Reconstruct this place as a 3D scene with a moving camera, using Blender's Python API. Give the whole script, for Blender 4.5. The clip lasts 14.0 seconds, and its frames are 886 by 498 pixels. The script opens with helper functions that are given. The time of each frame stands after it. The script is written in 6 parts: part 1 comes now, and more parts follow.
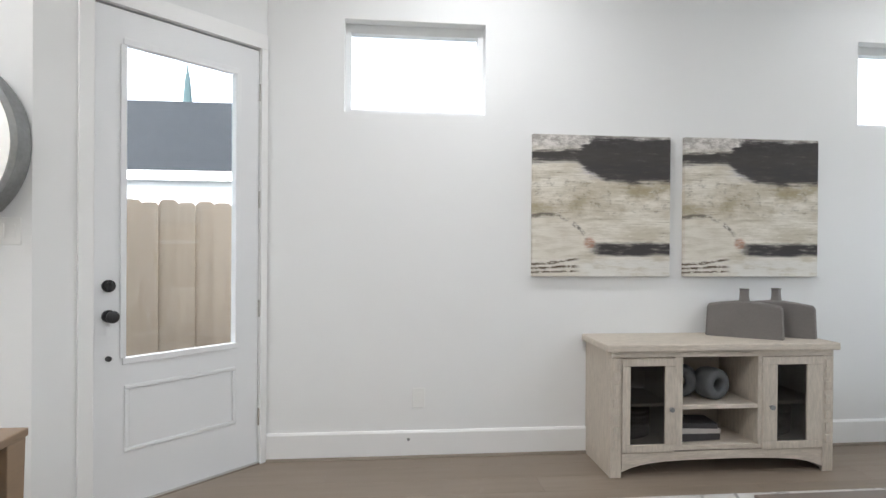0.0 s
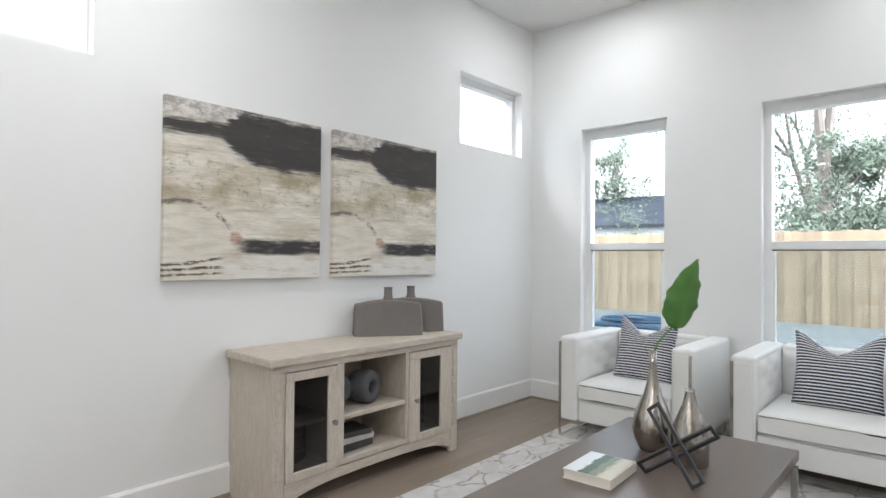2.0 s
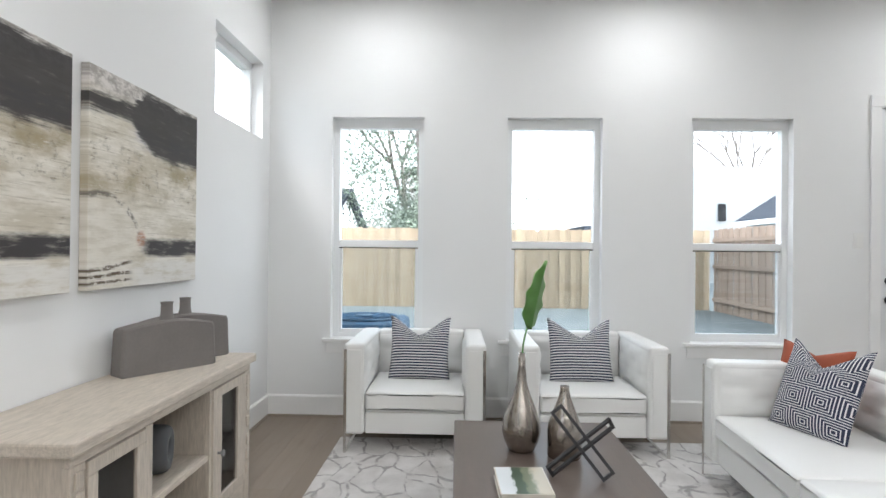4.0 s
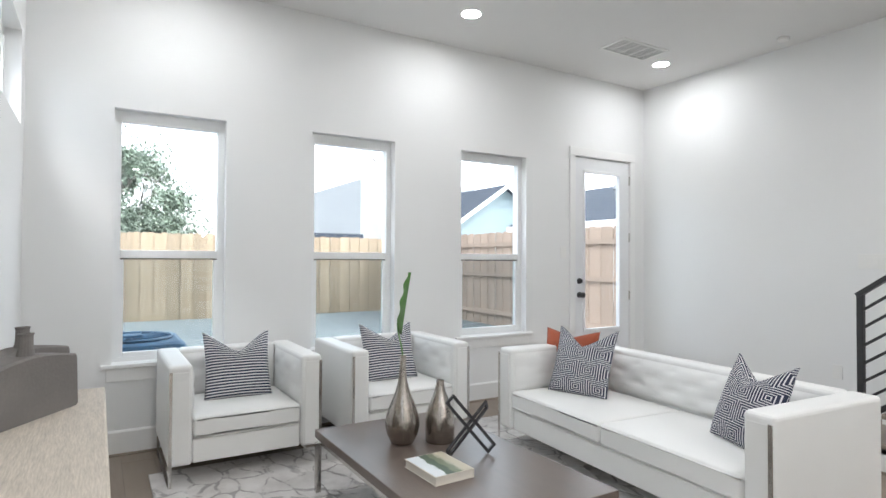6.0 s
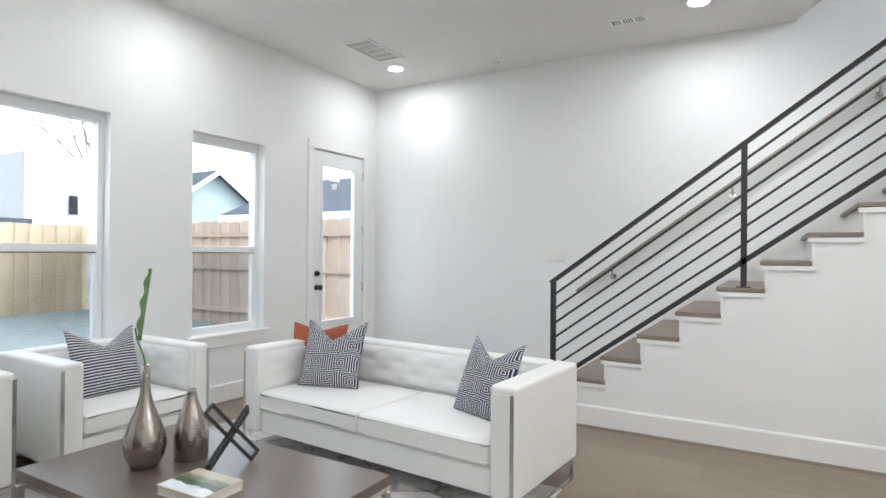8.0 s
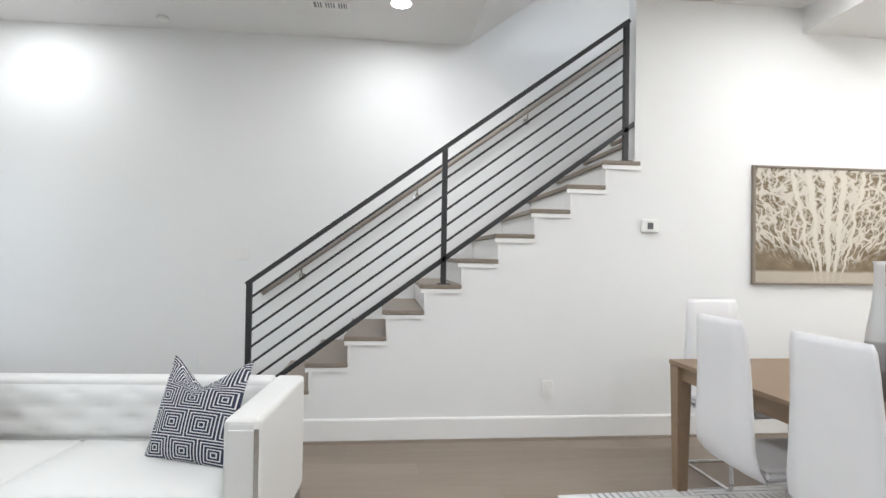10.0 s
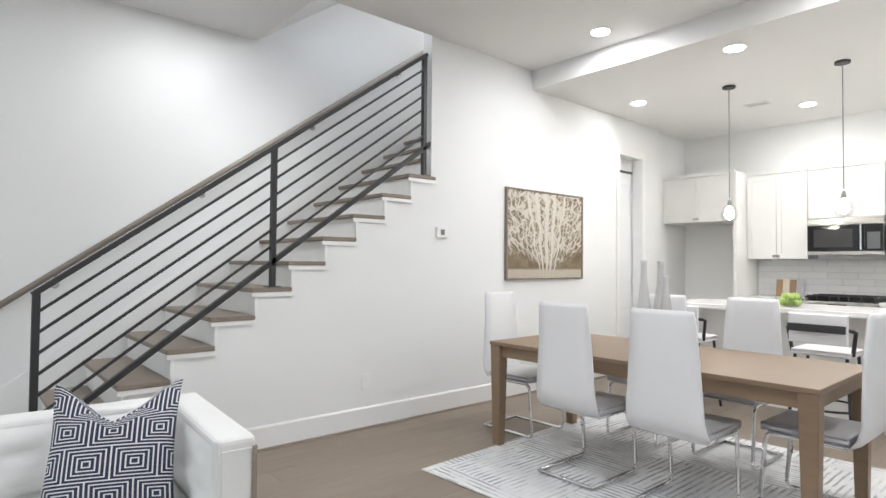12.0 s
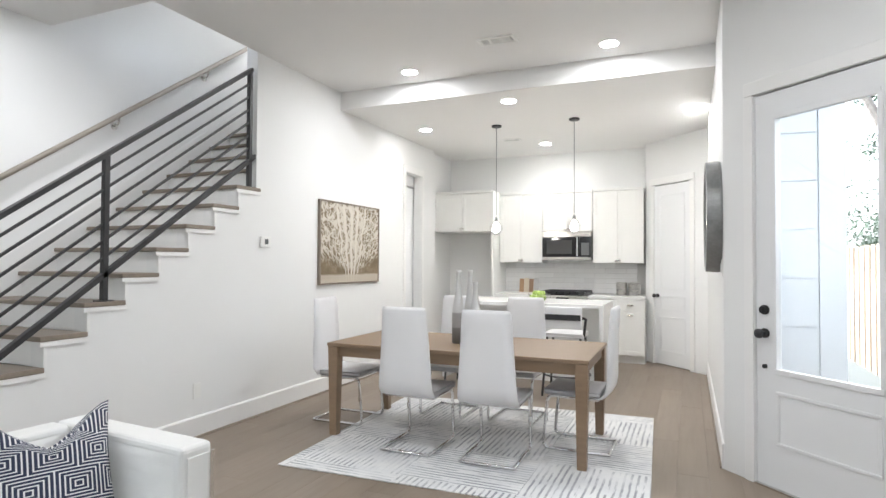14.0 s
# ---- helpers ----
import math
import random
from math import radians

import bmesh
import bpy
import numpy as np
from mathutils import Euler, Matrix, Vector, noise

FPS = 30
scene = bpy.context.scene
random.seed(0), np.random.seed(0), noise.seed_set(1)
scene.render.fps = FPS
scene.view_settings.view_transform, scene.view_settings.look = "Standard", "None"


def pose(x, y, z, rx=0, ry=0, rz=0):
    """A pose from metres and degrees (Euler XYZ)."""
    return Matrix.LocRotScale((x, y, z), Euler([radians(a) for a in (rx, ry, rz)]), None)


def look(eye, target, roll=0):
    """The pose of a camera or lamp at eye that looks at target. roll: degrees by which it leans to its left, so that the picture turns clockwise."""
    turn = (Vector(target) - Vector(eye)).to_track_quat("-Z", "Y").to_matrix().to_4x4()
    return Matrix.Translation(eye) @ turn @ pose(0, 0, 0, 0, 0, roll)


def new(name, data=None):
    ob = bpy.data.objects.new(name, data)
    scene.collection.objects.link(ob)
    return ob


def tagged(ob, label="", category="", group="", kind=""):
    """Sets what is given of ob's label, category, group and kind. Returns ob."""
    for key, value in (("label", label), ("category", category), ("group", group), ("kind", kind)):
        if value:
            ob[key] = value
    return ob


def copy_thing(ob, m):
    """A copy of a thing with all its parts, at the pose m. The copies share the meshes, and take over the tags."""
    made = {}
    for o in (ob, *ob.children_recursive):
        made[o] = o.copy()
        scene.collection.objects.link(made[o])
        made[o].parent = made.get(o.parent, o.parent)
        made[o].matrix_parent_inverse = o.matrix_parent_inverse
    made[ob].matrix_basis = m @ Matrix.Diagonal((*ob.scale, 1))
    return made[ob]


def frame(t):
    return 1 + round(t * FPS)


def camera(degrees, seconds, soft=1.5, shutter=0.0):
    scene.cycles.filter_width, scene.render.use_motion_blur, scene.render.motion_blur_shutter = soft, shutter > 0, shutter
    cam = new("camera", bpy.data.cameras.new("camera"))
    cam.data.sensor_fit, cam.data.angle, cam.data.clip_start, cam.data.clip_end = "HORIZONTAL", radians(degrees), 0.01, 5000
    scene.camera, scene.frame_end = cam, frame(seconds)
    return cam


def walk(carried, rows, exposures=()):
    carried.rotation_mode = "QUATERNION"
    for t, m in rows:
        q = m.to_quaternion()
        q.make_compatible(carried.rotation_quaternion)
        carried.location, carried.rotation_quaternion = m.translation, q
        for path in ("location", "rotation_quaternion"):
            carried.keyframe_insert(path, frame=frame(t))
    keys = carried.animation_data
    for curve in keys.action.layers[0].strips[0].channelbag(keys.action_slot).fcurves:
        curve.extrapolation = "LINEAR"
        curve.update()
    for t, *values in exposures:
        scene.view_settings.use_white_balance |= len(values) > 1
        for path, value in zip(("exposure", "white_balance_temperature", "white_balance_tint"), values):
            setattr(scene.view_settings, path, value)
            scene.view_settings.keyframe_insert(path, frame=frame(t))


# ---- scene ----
cam = camera(75.7, 14.0)

PATH = [
    (0, (0.47, 0.189, 1.29), (0.667, 2.179, 1.282), 0.4),
    (0.5, (0.472, 0.268, 1.287), (0.949, 2.21, 1.274), 0.6),
    (1, (0.449, 0.465, 1.248), (1.363, 2.244, 1.272), 0.5),
    (1.5, (0.352, 0.68, 1.228), (1.588, 2.252, 1.258), 0.4),
    (2, (0.24, 0.889, 1.234), (1.735, 2.217, 1.263), 0.5),
    (2.5, (0.206, 1.151, 1.228), (1.904, 2.208, 1.255), 0.6),
    (3, (0.169, 1.432, 1.257), (2.018, 2.194, 1.283), 0.8),
    (5.3, (0.226, 3.078, 1.281), (2.086, 2.342, 1.319), 0.3),
    (5.5, (0.212, 3.136, 1.256), (2.039, 2.322, 1.309), 0.3),
    (6, (0.206, 3.273, 1.312), (1.917, 2.239, 1.347), 0.3),
    (6.5, (0.261, 3.365, 1.315), (1.843, 2.142, 1.344), 0.1),
    (7, (0.305, 3.458, 1.324), (1.724, 2.049, 1.341), 0.3),
    (7.5, (0.322, 3.458, 1.318), (1.585, 1.907, 1.33), 0.3),
    (8, (0.423, 3.446, 1.328), (1.433, 1.72, 1.338), 0.5),
    (8.5, (0.563, 3.432, 1.341), (1.272, 1.563, 1.351), 0.5),
    (9, (0.77, 3.391, 1.319), (1.2, 1.437, 1.337), 0.7),
    (9.2, (0.787, 3.348, 1.32), (1.107, 1.374, 1.334), 0.8),
    (11.3, (1.895, 2.893, 1.255), (0.862, 1.181, 1.31), 0.4),
    (11.5, (2.016, 2.895, 1.268), (0.898, 1.237, 1.324), 0.4),
    (12, (2.319, 2.855, 1.277), (1.011, 1.344, 1.329), 0.5),
    (12.5, (2.592, 2.837, 1.286), (1.122, 1.482, 1.335), 0.5),
    (13, (2.84, 2.83, 1.297), (1.243, 1.627, 1.343), 0.5),
    (13.5, (3.021, 2.788, 1.319), (1.294, 1.781, 1.368), 0.4),
    (14, (3.202, 2.634, 1.379), (1.366, 1.843, 1.423), 0.3),
]
walk(cam, [(t, look(eye, target, roll)) for t, eye, target, roll in PATH], exposures=[(0.0, 2.83, 6120, 10), (2.0, 2.90, 6120, 10), (6.0, 2.92, 6120, 10), (9.0, 3.02, 6120, 10), (14.0, 2.99, 6120, 10)])

# ---- world and exposure ----
world = bpy.data.worlds.new("world")
scene.world = world
world.use_nodes = True
wn, wl = world.node_tree.nodes, world.node_tree.links
sky = wn.new("ShaderNodeTexSky")
sky.sky_type, sky.sun_disc = "NISHITA", False
sky.sun_elevation, sky.sun_rotation = radians(38), radians(200)
sky.dust_density, sky.air_density = 3.0, 1.0
overcast = wn.new("ShaderNodeHueSaturation")
overcast.inputs["Saturation"].default_value = 0.22
wl.new(sky.outputs[0], overcast.inputs["Color"])
wl.new(overcast.outputs[0], wn["Background"].inputs["Color"])
wn["Background"].inputs["Strength"].default_value = 0.15
sun = new("sun", bpy.data.lights.new("sun", "SUN"))
sun.data.energy, sun.data.angle, sun.data.color = 0.5, radians(25), (1.0, 0.97, 0.93)
sun.matrix_world = look((0, 0, 30), (11, -13, 10))


# ---- materials ----
def mat(name, color, rough=0.5, metal=0.0, vary=0.06, scale=6.0, grain=0.0, grain_scale=90.0, bump=0.0, stretch=(1, 1, 1), spec=0.5, tone=None):
    """A surface with slow stains, fine grain and fine relief in object space."""
    m = bpy.data.materials.new(name)
    m.use_nodes = True
    n, l = m.node_tree.nodes, m.node_tree.links
    b = n["Principled BSDF"]
    b.inputs["Metallic"].default_value = metal
    b.inputs["Specular IOR Level"].default_value = spec
    co = n.new("ShaderNodeTexCoord")
    mp = n.new("ShaderNodeMapping")
    mp.inputs["Scale"].default_value = stretch
    l.new(co.outputs["Object"], mp.inputs["Vector"])
    big = n.new("ShaderNodeTexNoise")
    big.inputs["Scale"].default_value, big.inputs["Detail"].default_value = scale, 4
    fine = n.new("ShaderNodeTexNoise")
    fine.inputs["Scale"].default_value, fine.inputs["Detail"].default_value = grain_scale, 3
    for t in (big, fine):
        l.new(mp.outputs[0], t.inputs["Vector"])
    add = n.new("ShaderNodeMath")
    add.operation = "MULTIPLY_ADD"
    l.new(fine.outputs["Fac"], add.inputs[0])
    add.inputs[1].default_value = grain
    l.new(big.outputs["Fac"], add.inputs[2])
    ramp = n.new("ShaderNodeMapRange")
    ramp.inputs["From Min"].default_value, ramp.inputs["From Max"].default_value = 0.3, 0.7 + grain
    l.new(add.outputs[0], ramp.inputs["Value"])
    mix = n.new("ShaderNodeMix")
    mix.data_type = "RGBA"
    lo = tone or [c * (1 - vary) for c in color]
    hi = [min(1, c * (1 + vary)) for c in color]
    mix.inputs["A"].default_value, mix.inputs["B"].default_value = (*lo, 1), (*hi, 1)
    l.new(ramp.outputs[0], mix.inputs["Factor"])
    l.new(mix.outputs["Result"], b.inputs["Base Color"])
    rr = n.new("ShaderNodeMapRange")
    rr.inputs["To Min"].default_value, rr.inputs["To Max"].default_value = max(0.02, rough * 0.85), min(1, rough * 1.15)
    l.new(big.outputs["Fac"], rr.inputs["Value"])
    l.new(rr.outputs[0], b.inputs["Roughness"])
    if bump:
        bp = n.new("ShaderNodeBump")
        bp.inputs["Strength"].default_value, bp.inputs["Distance"].default_value = bump, 0.004
        l.new(fine.outputs["Fac"], bp.inputs["Height"])
        l.new(bp.outputs[0], b.inputs["Normal"])
    return m


def glow(name, color, strength):
    m = bpy.data.materials.new(name)
    m.use_nodes = True
    b = m.node_tree.nodes["Principled BSDF"]
    b.inputs["Base Color"].default_value = (*color, 1)
    b.inputs["Emission Color"].default_value = (*color, 1)
    b.inputs["Emission Strength"].default_value = strength
    return m


def glass_mat(name, tint=(1, 1, 1), rough=0.0):
    m = bpy.data.materials.new(name)
    m.use_nodes = True
    n, l = m.node_tree.nodes, m.node_tree.links
    n.remove(n["Principled BSDF"])
    see, gloss, mix, lw = n.new("ShaderNodeBsdfTransparent"), n.new("ShaderNodeBsdfGlossy"), n.new("ShaderNodeMixShader"), n.new("ShaderNodeLayerWeight")
    see.inputs["Color"].default_value = (*tint, 1)
    gloss.inputs["Roughness"].default_value = rough
    power, lift = n.new("ShaderNodeMath"), n.new("ShaderNodeMath")
    power.operation, lift.operation = "POWER", "MULTIPLY_ADD"
    power.inputs[1].default_value, lift.inputs[1].default_value, lift.inputs[2].default_value = 5.0, 0.85, 0.03
    l.new(lw.outputs["Facing"], power.inputs[0])
    l.new(power.outputs[0], lift.inputs[0])
    l.new(lift.outputs[0], mix.inputs[0])
    l.new(see.outputs[0], mix.inputs[1])
    l.new(gloss.outputs[0], mix.inputs[2])
    l.new(mix.outputs[0], n["Material Output"].inputs["Surface"])
    return m


class Graph:
    """Small helper to write node arithmetic."""

    def __init__(self, name, rough=0.7):
        self.m = bpy.data.materials.new(name)
        self.m.use_nodes = True
        self.n, self.l = self.m.node_tree.nodes, self.m.node_tree.links
        self.b = self.n["Principled BSDF"]
        self.b.inputs["Roughness"].default_value = rough

    def math(self, op, a, b=0.0, c=0.0):
        x = self.n.new("ShaderNodeMath")
        x.operation = op
        for i, v in enumerate((a, b, c)):
            if isinstance(v, (int, float)):
                x.inputs[i].default_value = v
            else:
                self.l.new(v, x.inputs[i])
        return x.outputs[0]

    def uv(self, kind="UV"):
        co, sp = self.n.new("ShaderNodeTexCoord"), self.n.new("ShaderNodeSeparateXYZ")
        self.l.new(co.outputs[kind], sp.inputs[0])
        return sp.outputs[0], sp.outputs[1], sp.outputs[2]

    def noise(self, x, y, sx, sy, detail=5, rough=0.6, seed=0.0):
        cb, t = self.n.new("ShaderNodeCombineXYZ"), self.n.new("ShaderNodeTexNoise")
        self.l.new(self.math("MULTIPLY", x, sx), cb.inputs[0])
        self.l.new(self.math("MULTIPLY", y, sy), cb.inputs[1])
        cb.inputs[2].default_value = seed
        t.inputs["Scale"].default_value, t.inputs["Detail"].default_value, t.inputs["Roughness"].default_value = 1.0, detail, rough
        self.l.new(cb.outputs[0], t.inputs["Vector"])
        return t.outputs["Fac"]

    def step(self, v, lo, hi):
        r = self.n.new("ShaderNodeMapRange")
        r.interpolation_type = "SMOOTHSTEP"
        r.inputs["From Min"].default_value, r.inputs["From Max"].default_value = lo, hi
        self.l.new(v, r.inputs["Value"])
        return r.outputs[0]

    def mix(self, f, a, b):
        x = self.n.new("ShaderNodeMix")
        x.data_type = "RGBA"
        for key, v in (("Factor", f), ("A", a), ("B", b)):
            if isinstance(v, (int, float)):
                x.inputs[key].default_value = v
            elif isinstance(v, tuple):
                x.inputs[key].default_value = (*v, 1)
            else:
                self.l.new(v, x.inputs[key])
        return x.outputs["Result"]

    def color(self, c):
        self.l.new(c, self.b.inputs["Base Color"])
        return self

    def bump(self, h, strength=0.3, dist=0.003):
        bp = self.n.new("ShaderNodeBump")
        bp.inputs["Strength"].default_value, bp.inputs["Distance"].default_value = strength, dist
        self.l.new(h, bp.inputs["Height"])
        self.l.new(bp.outputs[0], self.b.inputs["Normal"])
        return self


WALL = mat("wall_paint", (0.81, 0.815, 0.81), 0.75, vary=0.012, scale=1.2, grain=0.3, grain_scale=260, bump=0.10)
CEIL = mat("ceiling_paint", (0.79, 0.785, 0.775), 0.9, vary=0.012, scale=1.5, grain=0.3, grain_scale=200, bump=0.12)
TRIM = mat("trim_enamel", (0.84, 0.84, 0.83), 0.38, vary=0.01, scale=3)
DOORW = mat("door_enamel", (0.80, 0.81, 0.82), 0.40, vary=0.01, scale=2)
VINYL = mat("window_vinyl", (0.82, 0.83, 0.83), 0.35, vary=0.01)
PLATE = mat("white_plate_plastic", (0.82, 0.82, 0.80), 0.3, vary=0.01)
BLACK = mat("black_painted_metal", (0.028, 0.028, 0.030), 0.45, vary=0.15, scale=12)
GAPS = mat("dark_gap", (0.05, 0.05, 0.05), 0.8)
TREAD = mat("stair_oak", (0.235, 0.195, 0.155), 0.45, vary=0.16, scale=5, grain=0.5, grain_scale=40, bump=0.1, stretch=(8, 1, 8))
RAILW = mat("handrail_oak", (0.31, 0.275, 0.235), 0.5, vary=0.1, scale=6, grain=0.4, stretch=(1, 8, 8))
LEATHER = mat("white_leather", (0.82, 0.82, 0.80), 0.42, vary=0.015, scale=4, grain=0.3, grain_scale=160, bump=0.12)
LEATHER2 = mat("white_chair_vinyl", (0.80, 0.80, 0.81), 0.42, vary=0.015, scale=4, grain=0.3, grain_scale=160, bump=0.1)
CHROME = mat("brushed_chrome", (0.62, 0.60, 0.57), 0.22, metal=1.0, vary=0.06, scale=20)
CHROME2 = mat("polished_chrome", (0.72, 0.72, 0.73), 0.08, metal=1.0, vary=0.03, scale=8)
STEEL = mat("stainless_steel", (0.50, 0.49, 0.47), 0.28, metal=1.0, vary=0.06, scale=3, stretch=(1, 1, 30))
TABLEW = mat("grey_brown_table_wood", (0.135, 0.105, 0.088), 0.30, vary=0.2, scale=3, grain=0.6, grain_scale=30, bump=0.08, stretch=(1, 9, 9))
DINEW = mat("dining_oak", (0.245, 0.168, 0.105), 0.42, vary=0.16, scale=4, grain=0.6, grain_scale=30, bump=0.08, stretch=(9, 1, 9))
CONW = mat("whitewashed_mango_wood", (0.555, 0.495, 0.42), 0.65, vary=0.36, scale=9, grain=1.0, grain_scale=24, bump=0.45, stretch=(1, 7, 7))
CONV = mat("whitewashed_upright_wood", (0.555, 0.495, 0.42), 0.65, vary=0.36, scale=9, grain=1.0, grain_scale=24, bump=0.45, stretch=(7, 7, 1))
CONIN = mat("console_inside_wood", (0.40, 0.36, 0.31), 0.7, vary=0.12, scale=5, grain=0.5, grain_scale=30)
STONE = mat("grey_ceramic", (0.19, 0.175, 0.165), 0.75, vary=0.14, scale=9, grain=0.5, grain_scale=80, bump=0.25)
RINGM = mat("charcoal_ceramic", (0.095, 0.10, 0.105), 0.6, vary=0.12, scale=14)
SILVER = mat("hammered_nickel", (0.42, 0.385, 0.35), 0.2, metal=1.0, vary=0.2, scale=26, bump=0.5, grain=0.5, grain_scale=36)
PAPER = mat("book_paper", (0.70, 0.66, 0.58), 0.8, vary=0.08, scale=3, grain=0.5, grain_scale=300, stretch=(0.2, 0.2, 3))
BOOKDK = mat("dark_book_cloth", (0.045, 0.042, 0.045), 0.6, vary=0.2)
BOOKLT = mat("pale_book_cloth", (0.45, 0.42, 0.40), 0.6, vary=0.1)
LEAFM = mat("leaf_green", (0.075, 0.20, 0.035), 0.42, vary=0.25, scale=14, grain=0.3, bump=0.1)
RUST = mat("rust_velvet", (0.34, 0.085, 0.04), 0.85, vary=0.16, scale=12, grain=0.4, grain_scale=200, bump=0.2)
COUNTER = mat("white_quartz", (0.80, 0.80, 0.79), 0.2, vary=0.02, scale=6)
CAB = mat("white_cabinet_paint", (0.82, 0.82, 0.80), 0.4, vary=0.01)
TILE = mat("white_glazed_tile", (0.74, 0.745, 0.75), 0.12, vary=0.03, scale=3)
GROUT = mat("grey_grout", (0.50, 0.50, 0.49), 0.9)
GALV = mat("weathered_zinc", (0.26, 0.265, 0.265), 0.45, metal=0.6, vary=0.3, scale=9, grain=0.5, grain_scale=50)
FRUIT = mat("green_apple", (0.36, 0.50, 0.12), 0.35, vary=0.2, scale=20)
BASKET = mat("dark_basket_weave", (0.085, 0.072, 0.06), 0.85, vary=0.3, scale=30, bump=0.4)
BULB = glow("bulb_glow", (1.0, 0.90, 0.76), 14.0)
LED = glow("downlight_glow", (1.0, 0.98, 0.95), 6.0)
PANE = glass_mat("window_glass", (0.97, 0.985, 0.98))
SCREENED = glass_mat("screened_glass", (0.72, 0.76, 0.77))
SMOKED = glass_mat("smoked_glass", (0.62, 0.62, 0.62), 0.05)
CLEAR = glass_mat("clear_glass", (0.96, 0.96, 0.96))
MIRROR = mat("mirror_silver", (0.9, 0.9, 0.9), 0.02, metal=1.0, vary=0.0)
SCREEN = mat("thermostat_screen", (0.14, 0.145, 0.15), 0.15)
DARKGL = mat("dark_oven_glass", (0.02, 0.02, 0.022), 0.08)
PINE = mat("fence_cedar", (0.29, 0.225, 0.155), 0.85, vary=0.2, scale=3, grain=0.6, grain_scale=20, bump=0.2, stretch=(6, 6, 1))
PINE2 = mat("fence_cedar_pink", (0.31, 0.235, 0.185), 0.85, vary=0.18, scale=3, grain=0.6, grain_scale=20, bump=0.2, stretch=(6, 6, 1))
PINE3 = mat("fence_cedar_fresh", (0.43, 0.345, 0.265), 0.85, vary=0.18, scale=3, grain=0.6, grain_scale=20, bump=0.2, stretch=(6, 6, 1))
SLATE = mat("roof_shingle", (0.045, 0.054, 0.070), 0.95, vary=0.25, scale=2, grain=0.5, grain_scale=12, spec=0.15)
SLATE2 = mat("charcoal_shingle", (0.020, 0.0225, 0.026), 0.95, vary=0.3, scale=2, grain=0.6, grain_scale=12, spec=0.15)
TEAL = mat("teal_siding", (0.27, 0.335, 0.35), 0.7, vary=0.05, scale=2)
SIDING = mat("white_siding", (0.78, 0.80, 0.82), 0.65, vary=0.03, scale=2)
RENDERED = mat("grey_render", (0.28, 0.29, 0.30), 0.8, vary=0.05, scale=1)
SALMON = mat("salmon_trim", (0.50, 0.25, 0.19), 0.7)
BARK = mat("grey_bark", (0.17, 0.15, 0.135), 0.95, vary=0.3, scale=8, bump=0.5)
FOLIAGE = mat("dark_foliage", (0.12, 0.155, 0.115), 0.8, vary=0.5, scale=1.2)
GRASSY = mat("pale_concrete_yard", (0.15, 0.165, 0.165), 0.9, vary=0.2, scale=0.6, grain=0.4, grain_scale=20)
# blue of a window reflection, put into a solid colour
PANEBLUE = mat("pane_reflection_blue", (0.045, 0.11, 0.19), 0.5, vary=0.2, scale=6)
SUBF = mat("dark_plank_joint", (0.16, 0.128, 0.098), 0.8)
SEATPAD = mat("grey_chair_seat", (0.62, 0.62, 0.63), 0.5, vary=0.03)


def plank_material():
    """Satin oak; every plank takes its own tone and stretch of grain."""
    g = Graph("wide_oak_planks", 0.42)
    x, y, _ = g.uv("Object")
    info = g.n.new("ShaderNodeObjectInfo")
    own = info.outputs["Random"]
    x = g.math("MULTIPLY_ADD", own, 31.0, x)
    y = g.math("MULTIPLY_ADD", own, 17.0, y)
    grain = g.noise(x, y, 1.6, 22, 6, 0.65)
    knots = g.noise(x, y, 1.2, 4, 4, 0.6, 3.3)
    rub = g.noise(x, y, 0.8, 0.8, 3, 0.6, 6.1)
    tone = g.mix(own, (0.235, 0.188, 0.145), (0.278, 0.225, 0.177))
    tone = g.mix(g.math("MULTIPLY", g.step(grain, 0.35, 0.75), 0.40), tone, (0.185, 0.145, 0.108))
    tone = g.mix(g.math("MULTIPLY", g.step(knots, 0.60, 0.78), 0.35), tone, (0.15, 0.112, 0.082))
    g.color(tone).bump(grain, 0.12, 0.002)
    g.l.new(g.math("MULTIPLY_ADD", rub, 0.18, 0.32), g.b.inputs["Roughness"])
    return g.m


